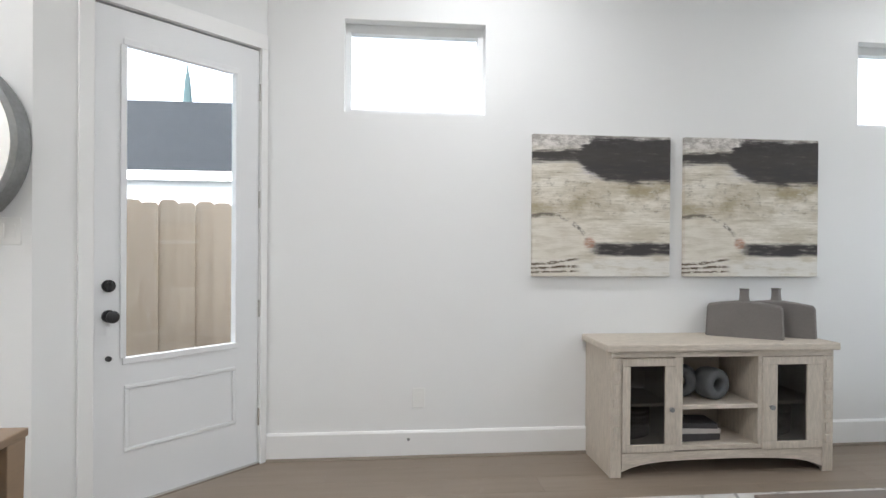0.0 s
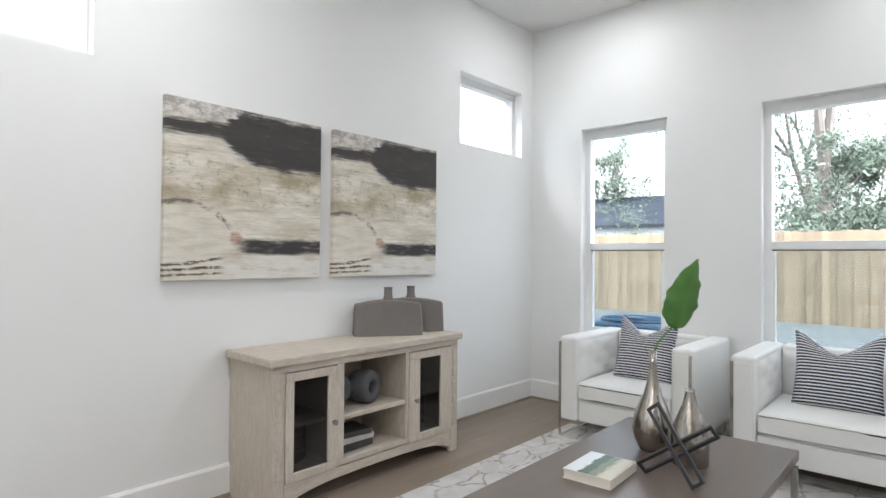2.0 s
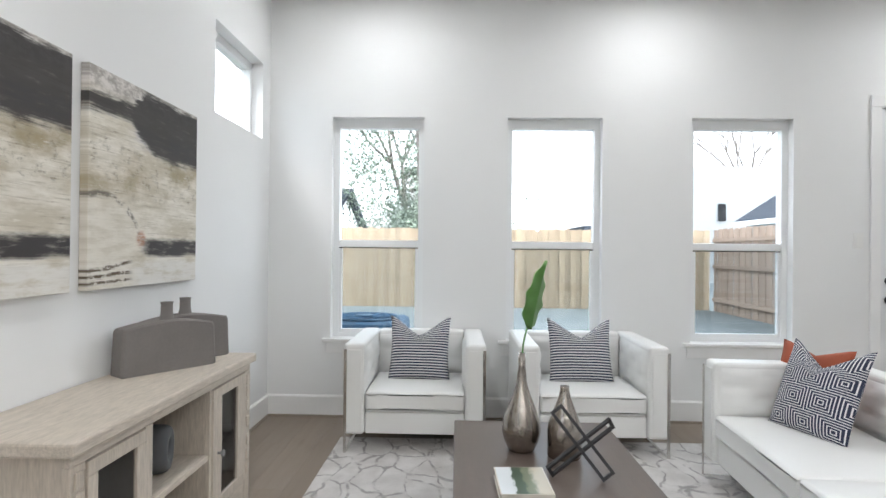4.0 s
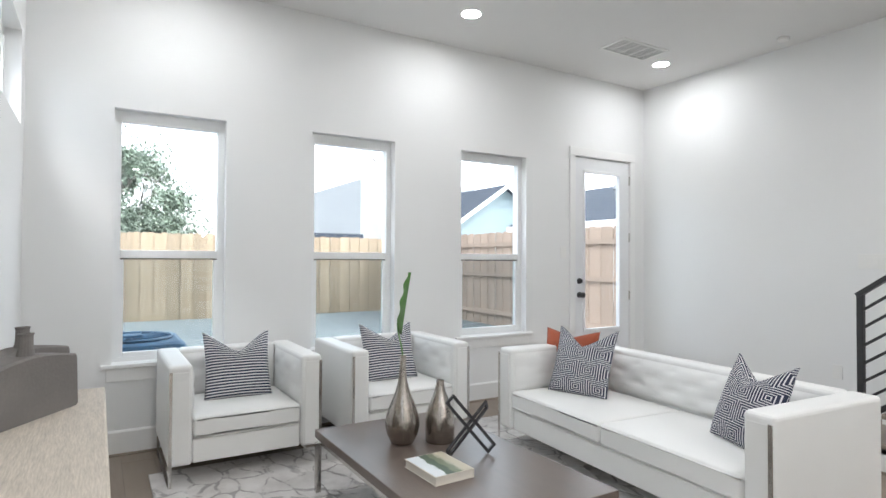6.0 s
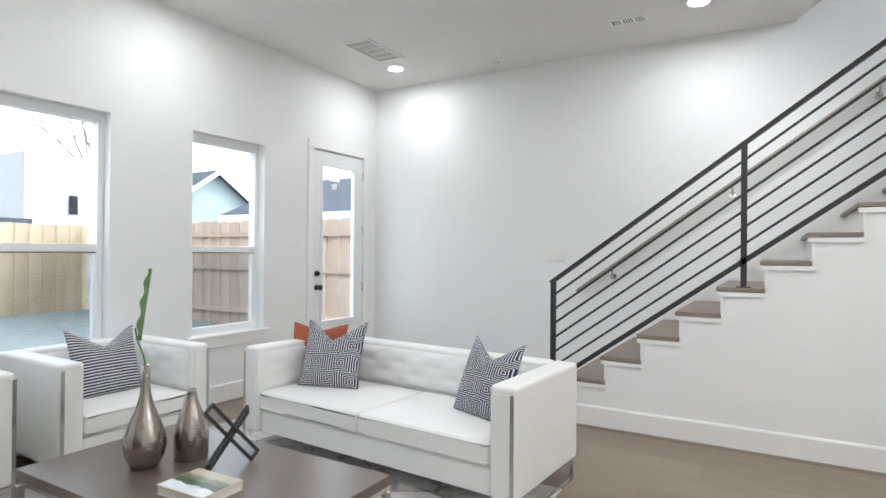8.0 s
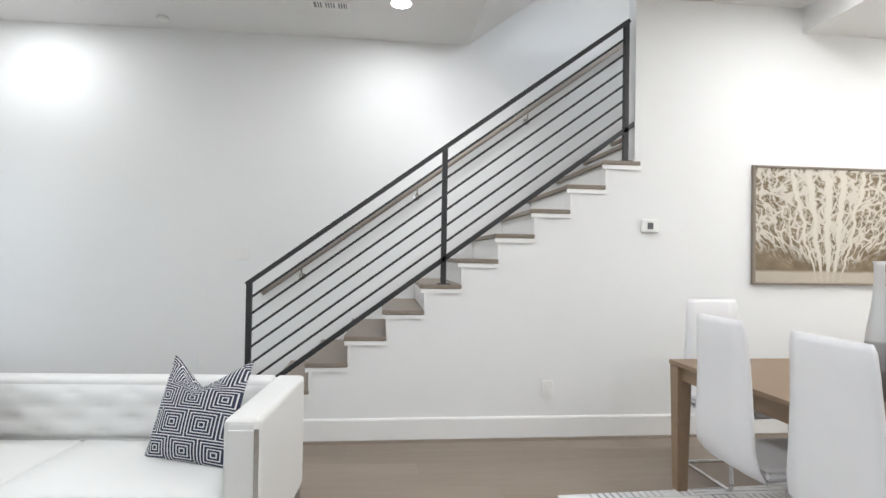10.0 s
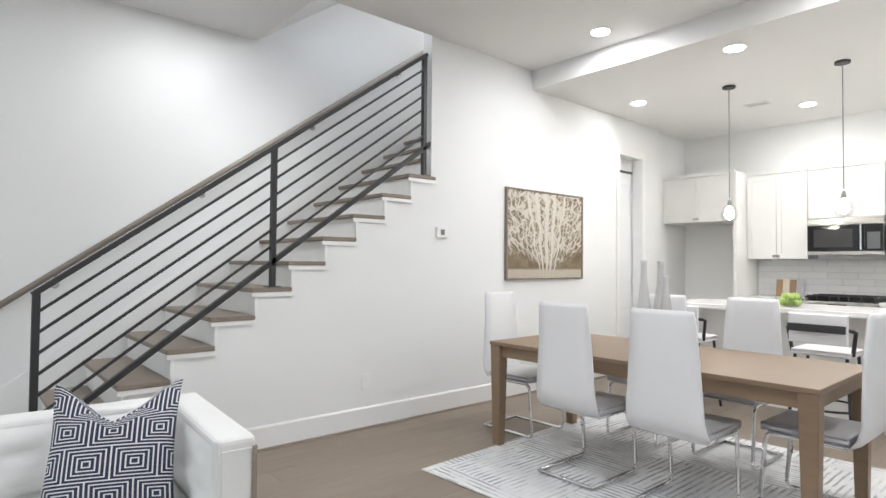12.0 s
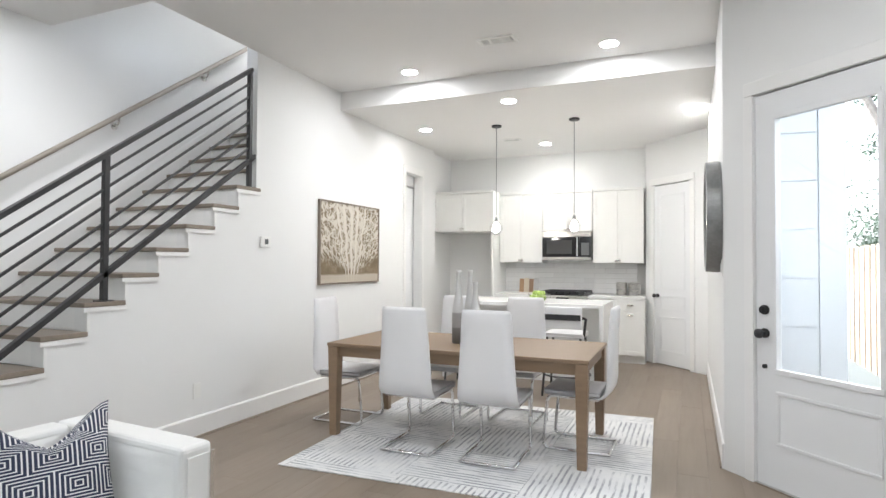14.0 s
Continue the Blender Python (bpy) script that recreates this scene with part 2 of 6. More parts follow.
def abstract_art():
    """Cream, umber and charcoal drybrush abstract, in the canvas's own 0..1 coordinates."""
    g = Graph("abstract_canvas", 0.7)
    u, v, _ = g.uv()
    n1 = g.noise(u, v, 3.0, 12, 8, 0.68)
    n2 = g.noise(u, v, 6, 30, 7, 0.7, 2.0)
    n3 = g.noise(u, v, 2.2, 3.5, 5, 0.6, 5.0)
    n4 = g.noise(u, v, 14, 22, 5, 0.75, 8.0)
    c = g.mix(g.step(n1, 0.36, 0.66), (0.56, 0.51, 0.41), (0.80, 0.76, 0.68))
    band = g.math("MULTIPLY", g.step(v, 0.36, 0.50), g.math("SUBTRACT", 1.0, g.step(v, 0.62, 0.78)))
    c = g.mix(g.math("MULTIPLY", band, g.step(n3, 0.42, 0.66)), c, (0.36, 0.30, 0.185))
    c = g.mix(g.math("MULTIPLY", g.math("MULTIPLY", band, 0.6), g.step(n4, 0.52, 0.66)), c, (0.21, 0.185, 0.13))
    n5 = g.noise(u, v, 3.5, 85, 6, 0.72, 11.0)
    n6 = g.noise(u, v, 9, 44, 6, 0.75, 14.0)
    c = g.mix(g.math("MULTIPLY", g.step(n5, 0.50, 0.66), 0.55), c, (0.34, 0.29, 0.21))
    c = g.mix(g.math("MULTIPLY", g.step(n6, 0.56, 0.68), 0.60), c, (0.80, 0.77, 0.69))
    c = g.mix(g.math("MULTIPLY", g.math("MULTIPLY", g.step(n5, 0.58, 0.64), g.step(n4, 0.50, 0.62)), 0.75), c, (0.13, 0.105, 0.075))
    mauve = g.math("MULTIPLY", g.step(v, 0.66, 0.74), g.math("SUBTRACT", 1.0, g.step(v, 0.76, 0.84)))
    c = g.mix(g.math("MULTIPLY", g.math("MULTIPLY", mauve, g.step(u, 0.25, 0.5)), g.step(n2, 0.38, 0.58)), c, (0.44, 0.42, 0.46))
    top = g.step(g.math("MULTIPLY_ADD", n3, 0.12, v), 0.93, 1.0)
    c = g.mix(g.math("MULTIPLY", top, 0.9), c, g.mix(g.step(n4, 0.4, 0.62), (0.33, 0.31, 0.29), (0.70, 0.67, 0.64)))
    wob = g.math("ADD", g.math("MULTIPLY", g.math("SUBTRACT", n1, 0.5), 0.16), g.math("MULTIPLY", g.math("SUBTRACT", n5, 0.5), 0.10))
    wob2 = g.math("MULTIPLY", g.math("SUBTRACT", n2, 0.5), 0.22)
    uu = g.math("ADD", u, g.math("MULTIPLY", wob2, 0.9))
    low = g.math("MULTIPLY_ADD", g.step(uu, 0.28, 0.56), -0.14, 0.815)
    high = g.math("MULTIPLY_ADD", g.step(uu, 0.30, 0.45), 0.10, 0.885)
    vv = g.math("ADD", v, wob)
    dark = g.math("MULTIPLY", g.step(g.math("SUBTRACT", vv, low), -0.03, 0.02), g.math("SUBTRACT", 1.0, g.step(g.math("SUBTRACT", vv, high), -0.015, 0.02)))
    dark = g.math("MULTIPLY", dark, g.math("MULTIPLY_ADD", g.step(n2, 0.25, 0.45), 0.10, 0.90))
    c = g.mix(g.math("MULTIPLY", dark, 0.96), c, (0.030, 0.027, 0.027))
    vb = g.math("ADD", v, g.math("MULTIPLY", wob, 0.35))
    bar = g.math("MULTIPLY", g.step(vb, 0.135, 0.16), g.math("SUBTRACT", 1.0, g.step(vb, 0.225, 0.25)))
    bar = g.math("MULTIPLY", bar, g.step(uu, 0.36, 0.50))
    c = g.mix(g.math("MULTIPLY", bar, g.math("MULTIPLY_ADD", g.step(n2, 0.3, 0.5), 0.35, 0.65)), c, (0.045, 0.040, 0.040))
    pale = g.math("MULTIPLY", g.math("SUBTRACT", 1.0, g.step(v, 0.10, 0.15)), g.step(n1, 0.32, 0.52))
    c = g.mix(g.math("MULTIPLY", pale, 0.75), c, (0.76, 0.745, 0.71))
    left = g.math("MULTIPLY", g.math("SUBTRACT", 1.0, g.step(u, 0.28, 0.42)), g.math("SUBTRACT", 1.0, g.step(v, 0.36, 0.46)))
    c = g.mix(g.math("MULTIPLY", left, 0.7), c, g.mix(g.step(n2, 0.35, 0.6), (0.60, 0.55, 0.46), (0.76, 0.72, 0.64)))
    du, dv = g.math("SUBTRACT", u, 0.10), g.math("SUBTRACT", v, 0.10)
    rad = g.math("SQRT", g.math("ADD", g.math("MULTIPLY", du, du), g.math("MULTIPLY", dv, dv)))
    arc = g.math("ABSOLUTE", g.math("SUBTRACT", g.math("ADD", rad, g.math("MULTIPLY", wob, 0.25)), 0.335))
    arc = g.math("MULTIPLY", g.math("SUBTRACT", 1.0, g.step(arc, 0.004, 0.02)), g.step(n4, 0.42, 0.56))
    arc = g.math("MULTIPLY", arc, g.step(v, 0.2, 0.3))
    c = g.mix(g.math("MULTIPLY", arc, 0.8), c, (0.09, 0.075, 0.06))
    for base, tilt in ((0.055, 0.06), (0.085, 0.10), (0.025, 0.03)):
        ln = g.math("ABSOLUTE", g.math("SUBTRACT", g.math("ADD", v, g.math("MULTIPLY", wob, 0.4)), g.math("MULTIPLY_ADD", u, tilt, base)))
        ln = g.math("MULTIPLY", g.math("SUBTRACT", 1.0, g.step(ln, 0.002, 0.012)), g.math("SUBTRACT", 1.0, g.step(u, 0.28, 0.36)))
        c = g.mix(g.math("MULTIPLY", ln, g.step(n4, 0.4, 0.52)), c, (0.10, 0.07, 0.04))
    ru, rv = g.math("SUBTRACT", u, 0.41), g.math("SUBTRACT", v, 0.235)
    rd = g.math("SQRT", g.math("ADD", g.math("MULTIPLY", ru, ru), g.math("MULTIPLY", rv, rv)))
    rs = g.math("MULTIPLY", g.math("SUBTRACT", 1.0, g.step(rd, 0.02, 0.055)), g.step(n2, 0.4, 0.6))
    c = g.mix(g.math("MULTIPLY", rs, 0.8), c, (0.38, 0.13, 0.05))
    g.color(c).bump(n2, 0.25, 0.002)
    return g.m


def grove_art():
    """Pale tree trunks fanning up into lacework branches on an olive brown ground."""
    g = Graph("grove_canvas", 0.7)
    u, v, _ = g.uv()
    n1 = g.noise(u, v, 5, 5, 4, 0.6)
    n2 = g.noise(u, v, 26, 30, 3, 0.6, 2.0)
    c = g.mix(g.step(n1, 0.35, 0.65), (0.150, 0.108, 0.060), (0.235, 0.185, 0.118))
    fade = g.math("SUBTRACT", 1.0, g.step(g.math("ADD", v, g.math("MULTIPLY", g.math("SUBTRACT", n1, 0.5), 0.06)), 0.085, 0.115))
    fan = g.math("ADD", 0.5, g.math("DIVIDE", g.math("SUBTRACT", u, 0.5), g.math("MULTIPLY_ADD", v, 0.95, 0.42)))
    sway = g.math("MULTIPLY", g.math("SUBTRACT", g.noise(u, v, 2.4, 4, 3, 0.55, 4.0), 0.5), 0.15)
    f = g.math("ADD", fan, sway)
    trunks = None
    for at, wide in ((0.31, 0.016), (0.40, 0.026), (0.50, 0.032), (0.585, 0.028), (0.69, 0.016)):
        t = g.math("SUBTRACT", 1.0, g.step(g.math("ABSOLUTE", g.math("SUBTRACT", f, at)), wide * 0.55, wide))
        trunks = t if trunks is None else g.math("MAXIMUM", trunks, t)
    warp = g.math("MULTIPLY", g.math("SUBTRACT", g.noise(u, v, 9, 9, 3, 0.6, 1.0), 0.5), 0.10)
    cb = g.n.new("ShaderNodeCombineXYZ")
    g.l.new(g.math("MULTIPLY", g.math("ADD", f, warp), 20), cb.inputs[0])
    g.l.new(g.math("MULTIPLY", g.math("ADD", v, warp), 9), cb.inputs[1])
    reach = g.math("MULTIPLY_ADD", g.math("ABSOLUTE", g.math("SUBTRACT", u, 0.5)), -0.42, v)
    reach = g.math("ADD", reach, g.math("MULTIPLY", g.math("SUBTRACT", n1, 0.5), 0.35))
    layers = []
    for scale, lo, hi in ((1.0, 0.05, 0.15), (1.9, 0.06, 0.17)):
        vo = g.n.new("ShaderNodeTexVoronoi")
        vo.feature = "DISTANCE_TO_EDGE"
        vo.inputs["Scale"].default_value = scale
        g.l.new(cb.outputs[0], vo.inputs["Vector"])
        layers.append(g.math("SUBTRACT", 1.0, g.step(vo.outputs["Distance"], lo, hi)))
    twigs = g.math("MULTIPLY", layers[0], g.step(reach, 0.04, 0.22))
    lace = g.math("MULTIPLY", g.math("MULTIPLY", layers[1], g.step(n2, 0.36, 0.56)), g.step(reach, 0.14, 0.40))
    pale = g.math("MAXIMUM", g.math("MULTIPLY", trunks, 0.95), g.math("MAXIMUM", g.math("MULTIPLY", twigs, 0.85), g.math("MULTIPLY", lace, 0.62)))
    c = g.mix(pale, c, (0.64, 0.60, 0.53))
    c = g.mix(g.math("MULTIPLY", fade, 0.92), c, (0.50, 0.45, 0.37))
    g.color(c).bump(pale, 0.2, 0.002)
    return g.m


def stripe_material(name, count, light=(0.74, 0.74, 0.74), dark=(0.027, 0.034, 0.068)):
    g = Graph(name, 0.8)
    u, v, _ = g.uv()
    wob = g.math("MULTIPLY", g.math("SUBTRACT", g.noise(u, v, 4, 4, 2), 0.5), 0.012)
    s = g.math("FRACT", g.math("MULTIPLY", g.math("ADD", v, wob), count))
    weave = g.noise(u, v, 240, 240, 2)
    k = g.math("MULTIPLY", g.step(s, 0.50, 0.58), g.math("SUBTRACT", 1.0, g.step(s, 0.90, 0.98)))
    g.color(g.mix(k, dark, light)).bump(weave, 0.2, 0.001)
    return g.m


def maze_material(name, tiles=4.1, rings=9.6):
    """Concentric rectangles in offset rows, navy and white."""
    g = Graph(name, 0.8)
    u, v, _ = g.uv()
    vv = g.math("MULTIPLY", v, tiles)
    row = g.math("FLOOR", vv)
    uu = g.math("ADD", g.math("MULTIPLY", u, tiles * 0.70), g.math("MULTIPLY", g.math("MODULO", row, 2.0), 0.5))
    du = g.math("ABSOLUTE", g.math("SUBTRACT", g.math("FRACT", uu), 0.5))
    dv = g.math("ABSOLUTE", g.math("SUBTRACT", g.math("FRACT", vv), 0.5))
    d = g.math("MAXIMUM", du, dv)
    s = g.math("FRACT", g.math("MULTIPLY", d, rings))
    k = g.math("MULTIPLY", g.step(s, 0.58, 0.66), g.math("SUBTRACT", 1.0, g.step(s, 0.92, 1.0)))
    g.color(g.mix(k, (0.027, 0.034, 0.068), (0.74, 0.74, 0.74))).bump(g.noise(u, v, 240, 240, 2), 0.2, 0.001)
    return g.m


def shag_rug():
    """Ivory pile with a thin charcoal broken trellis."""
    g = Graph("ivory_trellis_pile", 0.95)
    x, y, _ = g.uv("Object")
    wx = g.math("MULTIPLY", g.math("SUBTRACT", g.noise(x, y, 2.5, 2.5, 3), 0.5), 0.30)
    wy = g.math("MULTIPLY", g.math("SUBTRACT", g.noise(x, y, 2.5, 2.5, 3, 0.5, 7.0), 0.5), 0.30)
    vo = g.n.new("ShaderNodeTexVoronoi")
    vo.feature = "DISTANCE_TO_EDGE"
    vo.inputs["Scale"].default_value = 1.0
    cb = g.n.new("ShaderNodeCombineXYZ")
    g.l.new(g.math("MULTIPLY", g.math("ADD", x, wx), 4.0), cb.inputs[0])
    g.l.new(g.math("MULTIPLY", g.math("ADD", y, wy), 7.0), cb.inputs[1])
    g.l.new(cb.outputs[0], vo.inputs["Vector"])
    line = g.math("SUBTRACT", 1.0, g.step(vo.outputs["Distance"], 0.018, 0.06))
    worn = g.step(g.noise(x, y, 9, 9, 3, 0.6, 2.0), 0.40, 0.56)
    pile = g.noise(x, y, 160, 160, 3)
    base = g.mix(g.step(g.noise(x, y, 5, 5, 4, 0.6, 4.0), 0.3, 0.7), (0.54, 0.52, 0.50), (0.68, 0.66, 0.64))
    g.color(g.mix(g.math("MULTIPLY", g.math("MULTIPLY", line, worn), 0.55), base, (0.13, 0.12, 0.12))).bump(g.math("MULTIPLY_ADD", line, -1.0, pile), 0.6, 0.006)
    return g.m


def dash_rug():
    """Pale flatweave with broken slate dashes that change direction patch by patch."""
    g = Graph("slate_dash_weave", 0.95)
    x, y, _ = g.uv("Object")
    patch = g.math("MODULO", g.math("ADD", g.math("FLOOR", g.math("DIVIDE", g.math("ADD", x, 10.0), 0.62)), g.math("FLOOR", g.math("DIVIDE", g.math("ADD", y, 10.0), 0.78))), 2.0)
    across = g.math("ADD", g.math("MULTIPLY", x, patch), g.math("MULTIPLY", y, g.math("SUBTRACT", 1.0, patch)))
    along = g.math("ADD", g.math("MULTIPLY", y, patch), g.math("MULTIPLY", x, g.math("SUBTRACT", 1.0, patch)))
    wob = g.math("MULTIPLY", g.math("SUBTRACT", g.noise(x, y, 6, 6, 3), 0.5), 0.02)
    s = g.math("ABSOLUTE", g.math("SUBTRACT", g.math("FRACT", g.math("DIVIDE", g.math("ADD", across, wob), 0.040)), 0.5))
    line = g.math("SUBTRACT", 1.0, g.step(s, 0.12, 0.24))
    brk = g.step(g.noise(along, across, 5, 26, 3, 0.6, 3.0), 0.38, 0.50)
    worn = g.step(g.noise(x, y, 2.2, 2.2, 4, 0.65, 6.0), 0.36, 0.58)
    k = g.math("MULTIPLY", g.math("MULTIPLY", line, brk), g.math("MULTIPLY_ADD", worn, 0.62, 0.12))
    base = g.mix(g.step(g.noise(x, y, 4, 4, 5, 0.7, 9.0), 0.3, 0.7), (0.70, 0.705, 0.715), (0.80, 0.80, 0.79))
    g.color(g.mix(k, base, (0.17, 0.185, 0.215))).bump(g.noise(x, y, 180, 180, 2), 0.4, 0.003)
    return g.m


FLOORM, ART, GROVE = plank_material(), abstract_art(), grove_art()
STRIPE, MAZE = stripe_material("navy_stripe_cotton", 24.0), maze_material("navy_maze_cotton")
SHAG, DASH = shag_rug(), dash_rug()


# ---- mesh helpers ----
def mesh_ob(name, bm, material, parent=None, label="", smooth=False, m=None):
    me = bpy.data.meshes.new(name)
    bmesh.ops.recalc_face_normals(bm, faces=bm.faces)
    bm.to_mesh(me)
    bm.free()
    if smooth:
        for p in me.polygons:
            p.use_smooth = True
    me.materials.append(material)
    ob = new(name, me)
    if parent is not None:
        ob.parent = parent
    if m is not None:
        ob.matrix_basis = m
    if label:
        tagged(ob, label)
    return ob


def part(name, bm, material, parent, label="", smooth=False, m=None):
    return mesh_ob(name, bm, material, parent, label, smooth, m)


def setting(name, bm, material, label, category, smooth=False):
    return tagged(mesh_ob(name, bm, material, smooth=smooth), label, category, kind="structure")


def thing(name, label, category, m=None, group="", kind=""):
    ob = new(name)
    ob.empty_display_size = 0.1
    if m is not None:
        ob.matrix_basis = m
    return tagged(ob, label, category, group, kind)


def box(x0, x1, y0, y1, z0, z1, bevel=0.0, seg=2, bm=None):
    own = bmesh.new()
    v = bmesh.ops.create_cube(own, size=1.0)["verts"]
    for p in v:
        p.co = Vector((x0 + (p.co.x + 0.5) * (x1 - x0), y0 + (p.co.y + 0.5) * (y1 - y0), z0 + (p.co.z + 0.5) * (z1 - z0)))
    if bevel:
        bmesh.ops.bevel(own, geom=list(own.edges), offset=bevel, segments=seg, affect="EDGES", profile=0.5)
    return own if bm is None else join(bm, own)


def join(bm, other):
    me = bpy.data.meshes.new("tmp")
    other.to_mesh(me)
    other.free()
    bm.from_mesh(me)
    bpy.data.meshes.remove(me)
    return bm


def boxes(*rows, bevel=0.0):
    bm = bmesh.new()
    for r in rows:
        box(*r, bevel=bevel, bm=bm)
    return bm


def rod(a, b, r, n=10, bm=None, cap=True):
    own = bmesh.new()
    a, b = Vector(a), Vector(b)
    bmesh.ops.create_cone(own, cap_ends=cap, segments=n, radius1=r, radius2=r, depth=(b - a).length)
    own.transform(Matrix.Translation((a + b) / 2) @ (b - a).to_track_quat("Z", "Y").to_matrix().to_4x4())
    return own if bm is None else join(bm, own)


def bar(a, b, w, h, bm=None):
    """A square bar from a to b, w across and h high."""
    own = bmesh.new()
    a, b = Vector(a), Vector(b)
    bmesh.ops.create_cube(own, size=1.0)
    d = b - a
    side = Vector((-d.y, d.x, 0))
    side = side.normalized() if side.length > 1e-6 else Vector((1, 0, 0))
    up = d.normalized().cross(side) * -1
    rot = Matrix((d.normalized(), side, up)).transposed().to_4x4()
    own.transform(Matrix.Translation((a + b) / 2) @ rot @ Matrix.Diagonal((d.length, w, h, 1)))
    return own if bm is None else join(bm, own)


def tube(points, r, n=8, closed=False):
    """A round tube through points."""
    bm = bmesh.new()
    pts = [Vector(p) for p in points]
    rings = []
    k = len(pts)
    for i, p in enumerate(pts):
        a, b = (pts[i - 1], pts[(i + 1) % k]) if closed else (pts[max(0, i - 1)], pts[min(k - 1, i + 1)])
        q = (b - a).normalized().to_track_quat("Z", "Y")
        rings.append([bm.verts.new(p + q @ Vector((r * math.cos(2 * math.pi * j / n), r * math.sin(2 * math.pi * j / n), 0))) for j in range(n)])
    for i in range(k if closed else k - 1):
        u, w = rings[i], rings[(i + 1) % k]
        for j in range(n):
            bm.faces.new((u[j], u[(j + 1) % n], w[(j + 1) % n], w[j]))
    if not closed:
        bm.faces.new(rings[0]), bm.faces.new(list(reversed(rings[-1])))
    return bm


def rounded(points, r=0.03, steps=4):
    """Points with their inner corners rounded."""
    pts = [Vector(p) for p in points]
    out = [pts[0]]
    for i in range(1, len(pts) - 1):
        a, b, c = pts[i - 1], pts[i], pts[i + 1]
        u, w = (a - b).normalized() * r, (c - b).normalized() * r
        for s in range(steps + 1):
            t = s / steps
            out.append(b + u * (1 - t) ** 2 + w * t ** 2)
    return out + [pts[-1]]


def lathe(profile, n=24, sx=1.0, sy=1.0):
    """Turned body from (radius, z) rows."""
    bm = bmesh.new()
    rings = [[bm.verts.new((r * sx * math.cos(2 * math.pi * j / n), r * sy * math.sin(2 * math.pi * j / n), z)) for j in range(n)] for r, z in profile]
    for u, w in zip(rings, rings[1:]):
        for j in range(n):
            bm.faces.new((u[j], u[(j + 1) % n], w[(j + 1) % n], w[j]))
    bm.faces.new(list(reversed(rings[0]))), bm.faces.new(rings[-1])
    return bm


def disc(x, y, z, r, h, n=24, bm=None):
    own = bmesh.new()
    bmesh.ops.create_cone(own, cap_ends=True, segments=n, radius1=r, radius2=r, depth=h)
    own.transform(Matrix.Translation((x, y, z)))
    return own if bm is None else join(bm, own)


def pierced(length, z0, z1, thick, holes):
    """A wall along +x from 0 to length, its room face at y = 0 and its thickness towards +y, with openings (u0, u1, v0, v1)."""
    us = sorted({0.0, length, *(h[0] for h in holes), *(h[1] for h in holes)})
    vs = sorted({z0, z1, *(h[2] for h in holes), *(h[3] for h in holes)})

    def solid(i, j):
        if not (0 <= i < len(us) - 1 and 0 <= j < len(vs) - 1):
            return False
        u, v = (us[i] + us[i + 1]) / 2, (vs[j] + vs[j + 1]) / 2
        return not any(h[0] < u < h[1] and h[2] < v < h[3] for h in holes)

    bm = bmesh.new()

    def quad(*p):
        bm.faces.new([bm.verts.new(q) for q in p])

    for i in range(len(us) - 1):
        for j in range(len(vs) - 1):
            if not solid(i, j):
                continue
            a, b, c, d = us[i], us[i + 1], vs[j], vs[j + 1]
            quad((a, 0, c), (b, 0, c), (b, 0, d), (a, 0, d))
            quad((a, thick, c), (a, thick, d), (b, thick, d), (b, thick, c))
            if not solid(i - 1, j):
                quad((a, 0, c), (a, 0, d), (a, thick, d), (a, thick, c))
            if not solid(i + 1, j):
                quad((b, 0, c), (b, thick, c), (b, thick, d), (b, 0, d))
            if not solid(i, j - 1):
                quad((a, 0, c), (a, thick, c), (b, thick, c), (b, 0, c))
            if not solid(i, j + 1):
                quad((a, 0, d), (b, 0, d), (b, thick, d), (a, thick, d))
    bmesh.ops.remove_doubles(bm, verts=bm.verts, dist=1e-5)
    return bm


def wall(name, start, turn, length, z0, z1, thick, holes=(), label="smooth white painted drywall"):
    bm = pierced(length, z0, z1, thick, list(holes))
    bm.transform(pose(start[0], start[1], 0, 0, 0, turn))
    return setting(name, bm, WALL, label, "wall")


# ---- sizes of the place ----
CEIL_Z, KIT_Z = 3.245, 3.05
ART_Y, WIN_X, SOUTH_Y, STAIR_Y, MIR_Y = 3.68, 4.570, -2.03, -0.900, 2.85
BACK_X, SOFFIT_X = -5.55, -2.115
PAN_X, PAN_Y = -5.3, 2.08
T = 0.16
DIAG = (-0.245, 3.68)
WA, WB, WZ = (0.210, 1.072), (3.57, 4.405), (2.103, 2.665)
TALL = ((2.483, 3.192), (1.118, 1.842), (-0.318, 0.445))
TZ = (0.605, 2.311)

# ---- floor and ceilings ----
floor_ob = setting("floor", boxes((BACK_X - T, WIN_X + T, SOUTH_Y - T, ART_Y + T, -0.14, -0.014)), SUBF, "wide greige oak plank floor with a satin finish", "floor")
setting("ceiling_living", boxes((SOFFIT_X, WIN_X + T, STAIR_Y, ART_Y + T, CEIL_Z, CEIL_Z + 0.2), (0.30, WIN_X + T, SOUTH_Y - T, STAIR_Y, CEIL_Z, CEIL_Z + 0.2)), CEIL, "flat white painted ceiling", "ceiling")
setting("ceiling_kitchen", boxes((BACK_X - T, SOFFIT_X, STAIR_Y - 1.2, ART_Y + T, KIT_Z, CEIL_Z + 0.2)), CEIL, "lower flat white kitchen ceiling with a dropped edge", "ceiling")
slope = bmesh.new()
box(-2.3, 0.30, SOUTH_Y - T, STAIR_Y - 0.12, 0, 0.15, bm=slope)
for v in slope.verts:
    v.co.z += CEIL_Z + (0.30 - v.co.x) * 0.72
